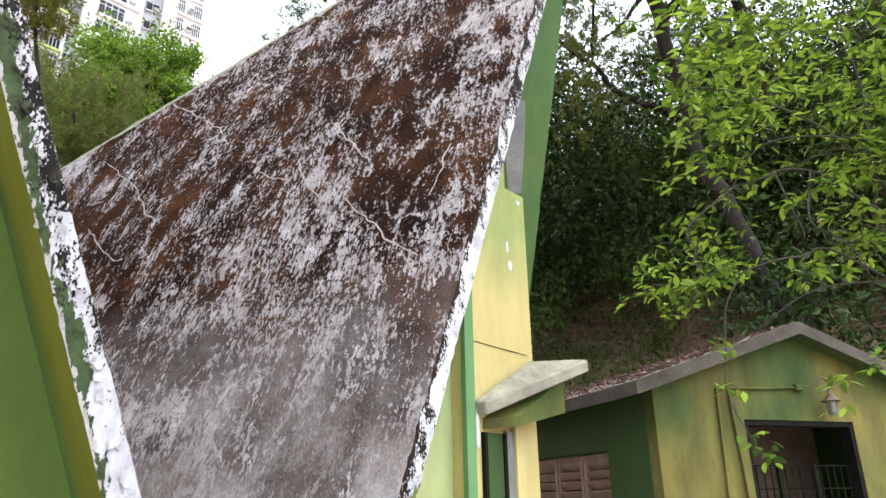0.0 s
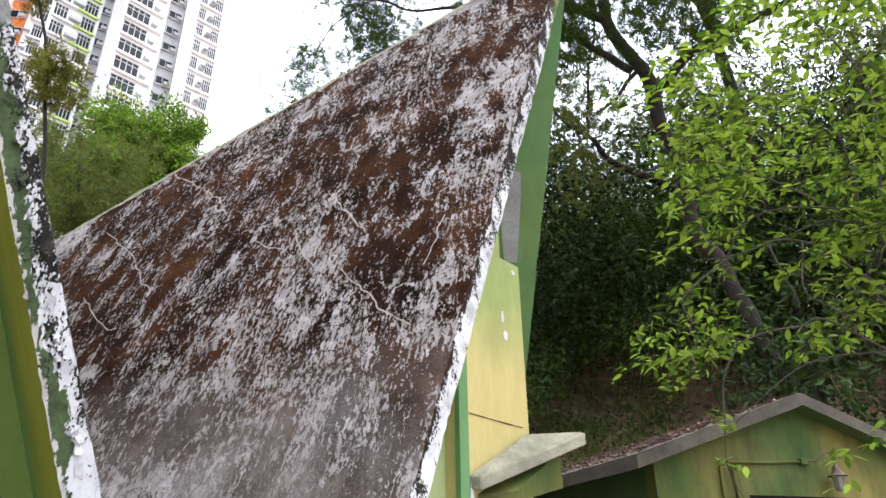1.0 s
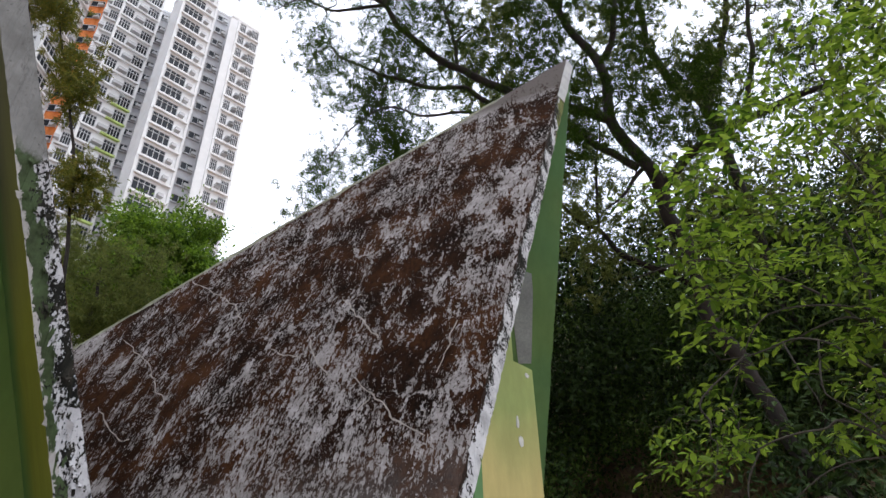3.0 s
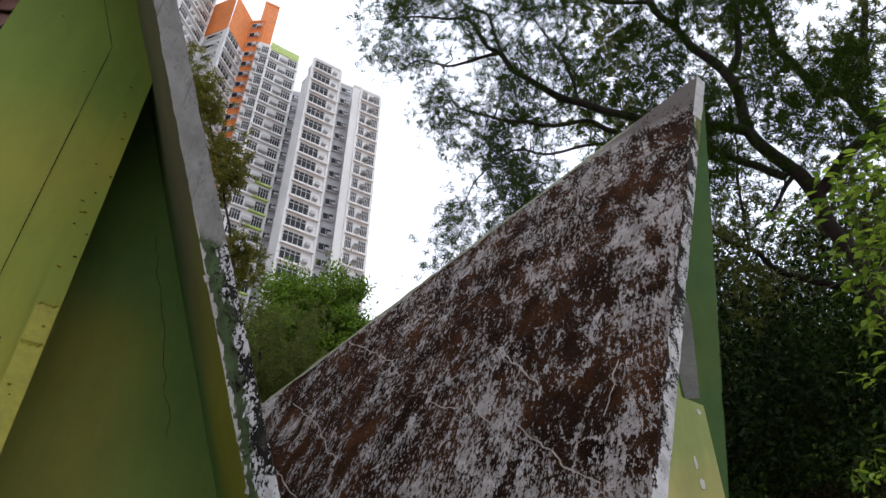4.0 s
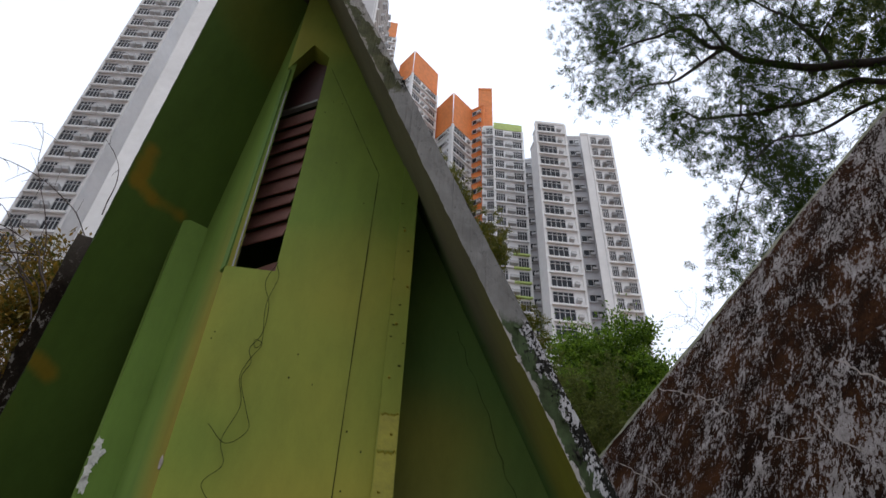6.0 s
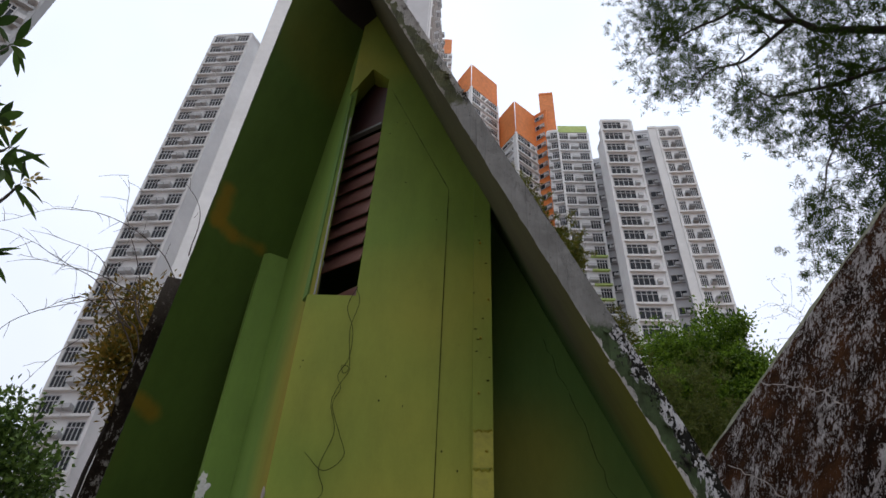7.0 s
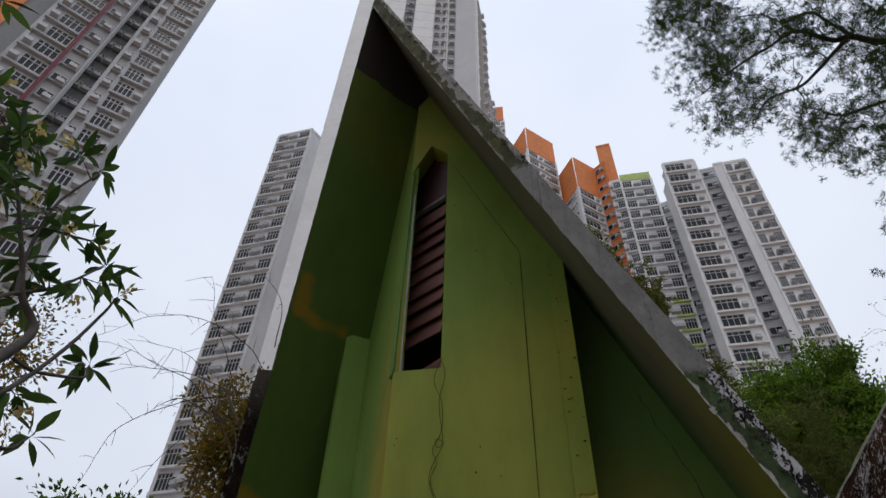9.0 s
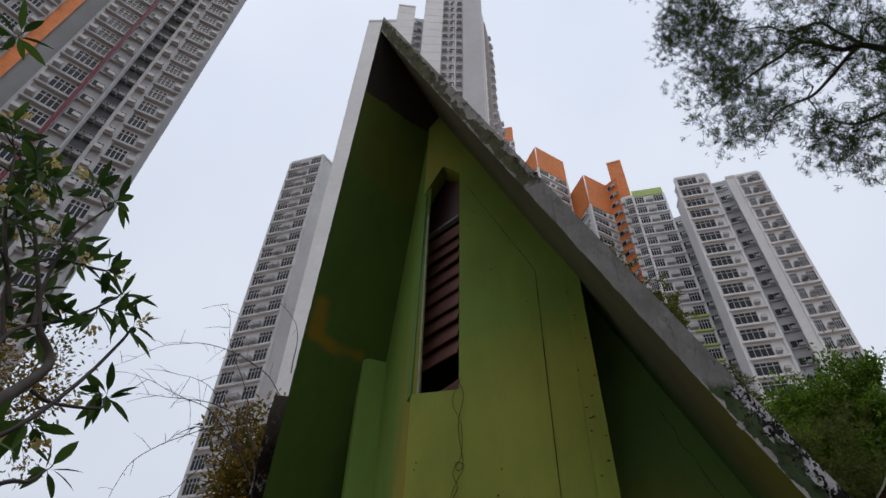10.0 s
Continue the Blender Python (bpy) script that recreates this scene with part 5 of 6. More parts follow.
def leaf_quads(centres, ways, length, width, rnd, fold=0.25, flat=0.0):
    """Vertices and faces of leaves: each a folded lozenge of two triangles along its way."""
    n = len(centres)
    c = np.array(centres, float).reshape(n, 3)
    d = np.array(ways, float).reshape(n, 3)
    d /= np.linalg.norm(d, axis=1, keepdims=True) + 1e-9
    r = rnd.normal(size=(n, 3)) + np.array((0.0, 0.0, flat))
    s = np.cross(d, r)
    s /= np.linalg.norm(s, axis=1, keepdims=True) + 1e-9
    u = np.cross(s, d)
    ln = length * rnd.uniform(0.65, 1.2, (n, 1))
    wd = width * rnd.uniform(0.75, 1.2, (n, 1)) / 2
    v = np.stack([c, c + d * ln * 0.45 + s * wd + u * wd * fold, c + d * ln - u * ln * 0.08, c + d * ln * 0.45 - s * wd + u * wd * fold], 1).reshape(-1, 3)
    k = np.arange(n)[:, None] * 4
    f = (k + np.array([[0, 1, 2, 3]])).tolist()
    return v.tolist(), f


def grow(limbs, tips, rnd, twig=0.012, reach=9.0, bend=0.25):
    """Joins the tips to the nearest points of a growing skeleton of limbs by bowed twigs. limbs: (points, radius at foot, radius at end)."""
    verts, faces = [], []
    nodes, rads = [], []
    for pts, r0, r1 in limbs:
        line = smooth_line(pts, 6)
        k = len(line) - 1
        rr = [r0 + (r1 - r0) * i / k for i in range(k + 1)]
        line = [p + Vector((noise.noise(p * 1.3), noise.noise(p * 1.3 + Vector((7, 0, 0))), noise.noise(p * 1.3 + Vector((0, 7, 0))))) * min(0.12, r0 * 1.5) for p in line]
        tube(verts, faces, line, rr, 8)
        nodes += [tuple(p) for p in line]
        rads += rr
    nodes = np.array(nodes)
    rads = np.array(rads)
    tips = sorted(tips, key=lambda t: min(np.linalg.norm(nodes - np.array(t), axis=1)))
    ends = []
    for t in tips:
        t = np.array(t)
        dist = np.linalg.norm(nodes - t, axis=1) + np.where(rads < twig * 0.4, 0.25, 0)
        i = int(np.argmin(dist))
        a = nodes[i]
        span = np.linalg.norm(t - a)
        if span > reach:
            continue
        mid = (a + t) / 2 + rnd.normal(size=3) * span * bend * 0.5 + np.array((0, 0, span * 0.10))
        q = (a + mid) / 2 + rnd.normal(size=3) * span * 0.06
        line = smooth_line([a, q, mid, t], 3)
        r = min(rads[i] * 0.75, twig * (0.5 + span * 0.6))
        rr = [max(0.0025, r * (1 - 0.75 * j / (len(line) - 1))) for j in range(len(line))]
        tube(verts, faces, line, rr, 5)
        nodes = np.vstack([nodes, np.array([tuple(p) for p in line[2:]])])
        rads = np.concatenate([rads, rr[2:]])
        ends.append((t, (t - mid) / (np.linalg.norm(t - mid) + 1e-9)))
    return verts, faces, ends


def tree(label, limbs, tips, leaf, per_tip, size, spread, seed, twig=0.012, bark=None, category="tree", name="tree", hang=0.0, tufts=0, reach=9.0, flat=0.0):
    rnd = np.random.RandomState(seed)
    v, f, ends = grow(limbs, tips, rnd, twig, reach)
    t = thing(name, label, category)
    raw("trunk", v, f, bark or BARK, t, "", True)
    cs, ds = [], []
    for p, d in ends:
        n = int(per_tip * rnd.uniform(0.6, 1.4))
        if tufts:
            heart = p[None] + rnd.normal(size=(tufts, 3)) * spread
            base = np.repeat(heart, max(1, n // tufts), 0)
            way = rnd.normal(size=base.shape) + d[None] * 0.4
            base = base + rnd.normal(size=base.shape) * 0.025
        else:
            base = p[None] + rnd.normal(size=(n, 3)) * spread * rnd.uniform(0.6, 1.2)
            way = (base - p[None]) / spread * 0.6 + d[None] * 0.5 + rnd.normal(size=(n, 3)) * 0.7
        if flat:
            way[:, 2] *= 0.35
        way[:, 2] -= hang
        cs.append(base)
        ds.append(way)
    lv, lf = leaf_quads(np.concatenate(cs), np.concatenate(ds), size[0], size[1], rnd, 0.25, flat)
    raw("crown", lv, lf, leaf, t)
    return t


def cloud(rnd, n, az, tan, dist, keep=None):
    """Random places within ranges of bearing, rise and distance from the yard's middle."""
    out = []
    while len(out) < n:
        a, t, d = rnd.uniform(*az), rnd.uniform(*tan), rnd.uniform(*dist)
        if keep is None or keep(a, t, d):
            p = polar(a, d)
            out.append((p.x, p.y, 1.5 + t * d))
    return out


# the large fine-leaved tree on the bank
def acacia_place(a, t, d):
    low = np.interp(t, (0.70, 0.76, 0.82, 1.08, 1.12, 1.16, 1.25, 1.4, 1.55, 1.75, 1.96, 2.3), (33.8, 32.4, 34.2, 34.5, 31.6, 27.0, 23.2, 21.5, 20.4, 21.3, 23.4, 23.0))
    if a < low + 1.2 * noise.noise((t * 6, 1, 0)):
        return False
    if t < (0.70 if a < 46 else 0.80) + 0.10 * noise.noise((a * 0.2, 2, 0)):
        return False
    return noise.noise((a * 0.20, t * 5.5, d * 0.25)) + 0.55 * noise.noise((a * 0.55, t * 14, d * 0.5)) > -0.02


rs = np.random.RandomState(3)
def boughs(lines):
    """Limbs given by bearing, rise and distance from the yard's middle."""
    out = []
    for pts, r0, r1 in lines:
        out.append((tuple((polar(a, d).x, polar(a, d).y, 1.5 + t * d) for a, t, d in pts), r0, r1))
    return tuple(out)


ACACIA = boughs((
    (((82, -0.10, 13.8), (78.6, 0.12, 13.2), (75.6, 0.29, 12.8), (73.7, 0.405, 12.6), (72.3, 0.471, 12.4), (71.9, 0.588, 12.0), (71.2, 0.68, 11.8), (70.9, 0.741, 11.6)), 0.15, 0.14),
    (((70.9, 0.741, 11.6), (69.7, 0.83, 11.3), (67.8, 0.932, 11.0), (67.6, 1.088, 10.8), (64.6, 1.244, 10.6), (62.2, 1.39, 10.4), (59, 1.65, 10.2), (56, 1.95, 10.0)), 0.15, 0.05),
    (((67.6, 1.088, 10.8), (69.5, 1.126, 10.7), (70.4, 1.189, 10.6), (71.2, 1.297, 10.5), (72, 1.6, 10.4)), 0.09, 0.04),
    (((67.8, 0.925, 11.0), (63.6, 0.981, 10.6), (58, 1.041, 10.3), (51, 1.143, 10.0), (45.5, 1.222, 9.7), (42.4, 1.336, 9.5), (40.3, 1.371, 9.4)), 0.11, 0.05),
    (((40.3, 1.371, 9.4), (37.7, 1.479, 9.2), (34, 1.493, 9.1), (29.3, 1.502, 9.0), (25.5, 1.47, 9.0)), 0.045, 0.012),
    (((41.3, 1.349, 9.4), (37.2, 1.328, 9.2), (34.7, 1.314, 9.1), (30.6, 1.329, 9.0), (27.9, 1.263, 9.0)), 0.04, 0.010),
    (((41.9, 1.350, 9.4), (40.5, 1.498, 9.3), (37.5, 1.545, 9.2), (35.4, 1.643, 9.1), (31, 1.72, 9.1)), 0.035, 0.010),
    (((69.3, 0.792, 11.4), (66.8, 0.849, 11.2), (63.2, 0.923, 10.9), (54.4, 1.026, 10.3), (51.5, 1.074, 10.1), (46, 1.09, 9.8), (40.6, 1.129, 9.5), (36.1, 1.172, 9.3), (33.6, 1.233, 9.2)), 0.085, 0.012),
    (((54.4, 1.026, 10.3), (53.9, 0.999, 10.2), (50.1, 1.01, 10.0), (46.6, 1.006, 9.8), (42.6, 1.024, 9.7), (38.5, 0.96, 9.6), (35.8, 0.86, 9.6)), 0.04, 0.010),
    (((70.9, 0.741, 11.6), (73, 0.78, 11.4), (76.7, 0.819, 11.1), (80.5, 0.831, 10.9), (84.5, 0.836, 10.7), (89, 0.82, 10.5)), 0.11, 0.05),
    (((80.5, 0.831, 10.9), (83, 0.98, 10.7), (85, 1.2, 10.6), (87, 1.45, 10.5)), 0.06, 0.02),
    (((69.7, 0.79, 11.4), (67.2, 0.744, 11.2), (65.2, 0.716, 11.1)), 0.05, 0.012),
    (((51, 1.143, 10.0), (50, 1.3, 9.8), (47, 1.45, 9.7), (44, 1.62, 9.6)), 0.045, 0.012),
    (((62.2, 1.39, 10.4), (57, 1.46, 10.0), (52, 1.58, 9.8), (47, 1.75, 9.7)), 0.05, 0.015),
    (((64.1, 1.26, 10.6), (66, 1.45, 10.4), (66, 1.75, 10.3), (65, 2.1, 10.2)), 0.05, 0.02),
))
tree("tall spreading tree with dark limbs and fine olive foliage", ACACIA, cloud(rs, 2500, (17, 95), (0.62, 2.3), (8.2, 12.2), acacia_place) + cloud(rs, 110, (33.5, 47), (0.72, 1.14), (9.2, 11.5), lambda a, t, d: a > 34.4 - 14 * (0.76 - t) * (t < 0.76) and noise.noise((a * 0.3, t * 7, 9)) > -0.12), LEAF_FINE, 200, (0.10, 0.0125), 0.20, 5, 0.026, tufts=9)

rs = np.random.RandomState(8)
BEHIND = boughs((
    (((78.5, 0.05, 16.5), (78, 0.5, 15.5), (77.1, 0.875, 14.6), (74.9, 0.962, 14.2), (73.4, 1.091, 14.0), (73.5, 1.235, 13.8), (72.5, 1.5, 13.6)), 0.17, 0.06),
    (((78, 0.5, 15.5), (72.5, 0.53, 15.0), (69.7, 0.568, 14.7), (67.1, 0.611, 14.4), (64.1, 0.675, 14.2), (61.3, 0.735, 14.0), (58, 0.86, 13.8)), 0.11, 0.03),
    (((77.1, 0.875, 14.6), (81, 1.05, 14.4), (85, 1.3, 14.2), (88, 1.6, 14.0)), 0.10, 0.04),
    (((64.1, 0.675, 14.2), (65, 0.8, 14.0), (66.5, 0.95, 13.8), (66, 1.1, 13.8)), 0.04, 0.015),
))
tree("tall yellow-green tree standing behind the dark-limbed one", BEHIND, cloud(rs, 1650, (50, 97), (0.56, 1.75), (13, 17), lambda a, t, d: noise.noise((a * 0.15, t * 4, d * 0.2)) > -0.1), LEAF_FINE2, 120, (0.16, 0.03), 0.32, 15, 0.016, tufts=5)

# the near broad-leaved tree over the small house
def near_place(a, t, d):
    top = np.interp(a, (63, 65, 68, 72, 79, 85, 90, 97), (0.58, 0.66, 0.70, 0.76, 0.86, 0.95, 1.1, 1.4))
    low = np.interp(a, (63, 65.6, 68, 72.7, 77, 83, 97), (0.50, 0.40, 0.30, 0.28, 0.29, 0.28, 0.22))
    j = 0.05 * noise.noise((a * 0.5, t * 9, 0))
    return a > 67.6 + 4.0 * abs(noise.noise((t * 11, d, 3))) and low < t + j < top and noise.noise((a * 0.26, t * 7, d * 0.8)) > 0.33 - 0.0145 * (a - 64)


NEAR = (
    (((6.3, -0.6, 0.0), (6.0, -0.3, 1.6), (5.7, 0.1, 2.6), (5.5, 0.45, 3.7)), 0.07, 0.035),
    (((5.7, 0.1, 2.6), (5.5, 0.5, 3.6), (5.2, 0.8, 4.1), (4.9, 1.4, 4.5), (4.7, 2.0, 4.5)), 0.03, 0.008),
    (((5.5, 0.5, 3.5), (5.3, 0.4, 3.8), (4.9, 1.1, 3.9), (4.8, 1.5, 3.3)), 0.022, 0.006),
    (((5.5, 0.45, 3.7), (5.6, 0.2, 5.0), (5.5, 0.6, 6.4)), 0.03, 0.008),
    (((5.6, 0.2, 2.9), (5.2, 0.5, 2.8), (4.9, 1.0, 2.75), (4.75, 1.5, 2.4)), 0.018, 0.005),
    (((5.7, 0.1, 3.3), (5.6, -0.6, 4.2), (5.4, -1.2, 5.2)), 0.03, 0.01),
    (((5.6, 0.3, 3.0), (5.3, 0.45, 3.2), (4.96, 0.61, 3.35), (4.95, 0.69, 3.45), (4.93, 0.8, 3.58), (4.90, 0.98, 3.66), (4.86, 1.17, 3.63), (4.82, 1.32, 3.61), (4.78, 1.48, 3.62)), 0.024, 0.008),
    (((5.6, 0.35, 2.8), (5.57, 0.58, 3.33), (5.57, 0.55, 3.55), (5.57, 0.54, 3.75), (5.57, 0.54, 3.96), (5.58, 0.48, 4.35), (5.5, 0.5, 5.0)), 0.036, 0.014),
    (((5.57, 0.54, 3.85), (5.26, 0.66, 3.85), (5.23, 0.82, 3.84), (5.2, 1.0, 3.79), (5.17, 1.15, 3.72)), 0.020, 0.007),
    (((4.89, 1.06, 3.66), (4.80, 1.0, 3.43), (4.8, 0.98, 3.32), (4.81, 0.94, 3.18), (4.81, 0.94, 3.08)), 0.014, 0.006),
    (((4.92, 0.84, 3.60), (4.72, 0.87, 3.21), (4.73, 0.8, 3.09), (4.75, 0.7, 2.99), (4.76, 0.63, 2.86), (4.76, 0.61, 2.75)), 0.014, 0.006),
    (((4.82, 1.32, 3.61), (4.53, 1.59, 3.27), (4.54, 1.57, 3.11), (4.53, 1.59, 3.01), (4.54, 1.56, 2.95), (4.52, 1.62, 2.73)), 0.014, 0.006),
    (((5.2, 0.55, 2.8), (4.74, 0.80, 2.97), (4.71, 0.93, 2.95), (4.60, 1.05, 2.93), (4.54, 1.2, 2.9), (4.51, 1.31, 2.86)), 0.016, 0.010),
)
rs = np.random.RandomState(12)
sprays = []
for heart in cloud(rs, 160, (64, 98), (0.08, 1.5), (4.3, 6.4), near_place):
    q = np.array(heart)
    way = np.array((-q[1], q[0], 0.0)) / np.linalg.norm(q[:2]) * rs.choice((1, 1, 1, -0.6)) + rs.normal(size=3) * np.array((0.5, 0.5, 0.18))
    way /= np.linalg.norm(way)
    side = np.cross(way, (0, 0, 1))
    for j in range(8):
        sprays.append(tuple(q + way * (0.10 * j - 0.3) + side * (0.08 * (-1) ** j) * rs.uniform(0.3, 1.3) + np.array((0, 0, -0.012 * j * j * 0.3)) + rs.normal(size=3) * 0.02))
rs9 = np.random.RandomState(9)
v, f, ends = grow([(q, a * 0.5, b * 0.5) for q, a, b in NEAR], sprays, rs9, 0.005, 3.0)
HANG = ((4.52, 1.30, 2.85), (4.48, 1.41, 2.65), (4.47, 1.45, 2.38), (4.46, 1.48, 2.10), (4.49, 1.38, 1.80), (4.51, 1.33, 1.70))
line = smooth_line(HANG, 5)
tube(v, f, line, [0.007 - 0.005 * i / len(line) for i in range(len(line))], 5)
young = thing("tree", "young broad-leaved tree with fresh green leaves beside the house", "tree")
raw("trunk", v, f, simple("pale_grey_bark", (0.05, 0.042, 0.034), 0.9, vary=0.35, scale=9, relief=0.4), young, "", True)
NEAR_WHORLS = ends + [(np.array(p) + rs9.normal(size=3) * 0.03, np.array((0.1, -0.2, -0.6))) for p in HANG[2:] for i in range(2)] + [(np.array((4.64, 0.77, 2.13)) + rs9.normal(size=3) * 0.12, np.array((-0.3, 0.6, -0.2))) for i in range(6)]

# bright round tree and feathery ones past the valley
rs = np.random.RandomState(21)
def ball(rs, c, r, n, rough=0.55):
    out = []
    while len(out) < n:
        q = rs.normal(size=3)
        q /= np.linalg.norm(q)
        q = q * rs.uniform(0.55, 1.0) * (1 + rough * noise.noise((q[0] * 2.0 + r[0], q[1] * 2.0, q[2] * 2.0)) + 0.35 * rough * noise.noise((q[0] * 5, q[1] * 5, q[2] * 5 + r[1])))
        out.append((c[0] + q[0] * r[0], c[1] + q[1] * r[1], c[2] + q[2] * r[2]))
    return out


tree("round tree with bright green foliage", ((((8.6, 20.6, 1.0), (8.5, 20.3, 7), (8.3, 20.2, 11), (8.2, 20.2, 15.5)), 0.28, 0.06),), ball(rs, (8.3, 20.3, 13.2), (2.35, 2.3, 2.9), 380, 0.4), LEAF_TREE, 150, (0.16, 0.075), 0.24, 22, 0.02)
rs = np.random.RandomState(31)
tree("feathery dull green tree", ((((6.0, 17.0, 1.0), (5.7, 16.7, 6), (5.4, 16.4, 8.5), (5.2, 16.3, 11.0)), 0.16, 0.03),), ball(rs, (5.2, 16.3, 9.7), (1.9, 1.9, 1.95), 360), LEAF_FINE2, 96, (0.18, 0.022), 0.26, 33, 0.015, tufts=4)
column = []
for q in rs.uniform(0, 1, 330):
    p = polar(np.interp(q, (0, 0.35, 0.6, 1), (3.4, 8.1, 11.2, 14.3)) + rs.normal() * 0.75, 13.8)
    column.append((p.x, p.y + rs.normal() * 0.3, 17.2 - 6.6 * q + rs.normal() * 0.25))
column = [p for p in column if noise.noise((p[0] * 0.8, p[2] * 0.8, 2)) > -0.25]
tree("thin feathery tree with yellowing orange foliage", ((((4.2, 13.6, 0.5), (3.9, 13.6, 7), (3.0, 13.6, 12), (1.1, 13.8, 17.2)), 0.07, 0.015),), column, LEAF_ORANGE, 96, (0.15, 0.024), 0.20, 34, 0.012, tufts=4)
# dark wood on the hillside
rs = np.random.RandomState(41)
dark_pts, green_pts = [], []
while len(dark_pts) + len(green_pts) < 6400:
    a, t, d = rs.uniform(48, 104), rs.uniform(0.12, 1.0), rs.uniform(14.5, 27)
    p = polar(a, d)
    g = ground_height(p.x, p.y)
    z = 1.5 + t * d
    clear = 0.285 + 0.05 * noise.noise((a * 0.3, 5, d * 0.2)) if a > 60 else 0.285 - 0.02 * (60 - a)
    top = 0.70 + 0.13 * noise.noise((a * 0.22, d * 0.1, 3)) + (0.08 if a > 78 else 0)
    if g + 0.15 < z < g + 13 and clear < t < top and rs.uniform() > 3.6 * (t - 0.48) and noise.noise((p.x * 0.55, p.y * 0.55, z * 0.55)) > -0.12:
        # lit spots are put into leaf colour: lighter clumps nearer, dark ones deeper
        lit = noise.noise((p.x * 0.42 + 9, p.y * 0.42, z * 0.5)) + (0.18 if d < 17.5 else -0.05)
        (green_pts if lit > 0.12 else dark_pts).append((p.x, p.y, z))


def bushes(name, places, each, spread, size, leaf, label):
    c = np.repeat(np.array(places), each, 0) + rs.normal(size=(len(places) * each, 3)) * spread
    lv, lf = leaf_quads(c, rs.normal(size=c.shape) + np.array((-0.4, -0.2, -0.2)), size[0], size[1], rs)
    tagged(raw(name, lv, lf, leaf), label, "undergrowth", kind="stuff")


# a thicket at the foot of the tall trees
for i in range(55):
    p = polar(rs.uniform(72.5, 81.5), rs.uniform(11.7, 12.4))
    dark_pts.append((p.x, p.y, 1.5 + rs.uniform(0.10, 0.31) * 12.1))
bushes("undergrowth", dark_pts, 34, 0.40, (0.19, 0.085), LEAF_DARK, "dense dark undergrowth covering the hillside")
bushes("bushes", green_pts, 46, 0.30, (0.15, 0.060), LEAF_SHRUB, "bushes among the hillside undergrowth, mid-green to stand for its lit spots")
v, f = [], []
for i in range(20):
    a, d = rs.uniform(52, 98), rs.uniform(19.5, 25)
    p = polar(a, d)
    g = ground_height(p.x, p.y)
    q = p + Vector((rs.normal() * 0.6, rs.normal() * 0.6, 0))
    tube(v, f, smooth_line([(p.x, p.y, g - 0.3), ((p.x + q.x) / 2 + rs.normal() * 0.2, (p.y + q.y) / 2, g + 3), (q.x, q.y, g + rs.uniform(6, 9))], 4), [0.08 - 0.008 * j for j in range(9)], 6)
tr = raw("thin_trunks", v, f, BARK, None, "", True)
tagged(tr, "thin dark trunks standing in the undergrowth", "trunks", kind="stuff")
c = []
w = []
for i in range(620):
    a, d = rs.uniform(52, 94), rs.uniform(13.3, 19.0)
    if a > 68 and rs.uniform() < 0.7:
        continue
    p = polar(a, d)
    g = ground_height(p.x, p.y)
    for j in range(22):
        c.append((p.x + rs.normal() * 0.14, p.y + rs.normal() * 0.14, g - 0.03))
        w.append((rs.normal() * 0.5, rs.normal() * 0.5, 1.0))
lv, lf = leaf_quads(c, w, 0.62, 0.022, rs)
tagged(raw("grass", lv, lf, LEAF_GRASS), "dry and green grass tufts on the earth bank", "grass", kind="stuff")
c = []
for i in range(14000):
    p = polar(rs.uniform(46, 98), rs.uniform(13.2, 21))
    c.append((p.x, p.y, ground_height(p.x, p.y) + rs.uniform(0, 0.05)))
w = rs.normal(size=(len(c), 3)) * np.array((1, 1, 0.5))
lv, lf = leaf_quads(c, w, 0.17, 0.09, rs)
tagged(raw("dead_leaves", lv, lf, DEAD_LEAF), "brown dead leaves and twigs strewn over the bank", "leaf litter", kind="stuff")
c = []
for i in range(420):
    a, d = rs.uniform(47, 96), rs.uniform(14.2, 21)
    if a > 68 and d < 18.2:
        continue
    p = polar(a, d)
    g = ground_height(p.x, p.y)
    for j in range(70):
        c.append((p.x + rs.normal() * 0.28, p.y + rs.normal() * 0.28, g + abs(rs.normal()) * 0.42))
c = np.array(c)
lv, lf = leaf_quads(c, rs.normal(size=c.shape) + np.array((-0.3, -0.2, 0.2)), 0.13, 0.06, rs)
tagged(raw("low_shrubs", lv, lf, LEAF_SHRUB), "low green shrubs and ferns along the bank", "shrubs", kind="stuff")

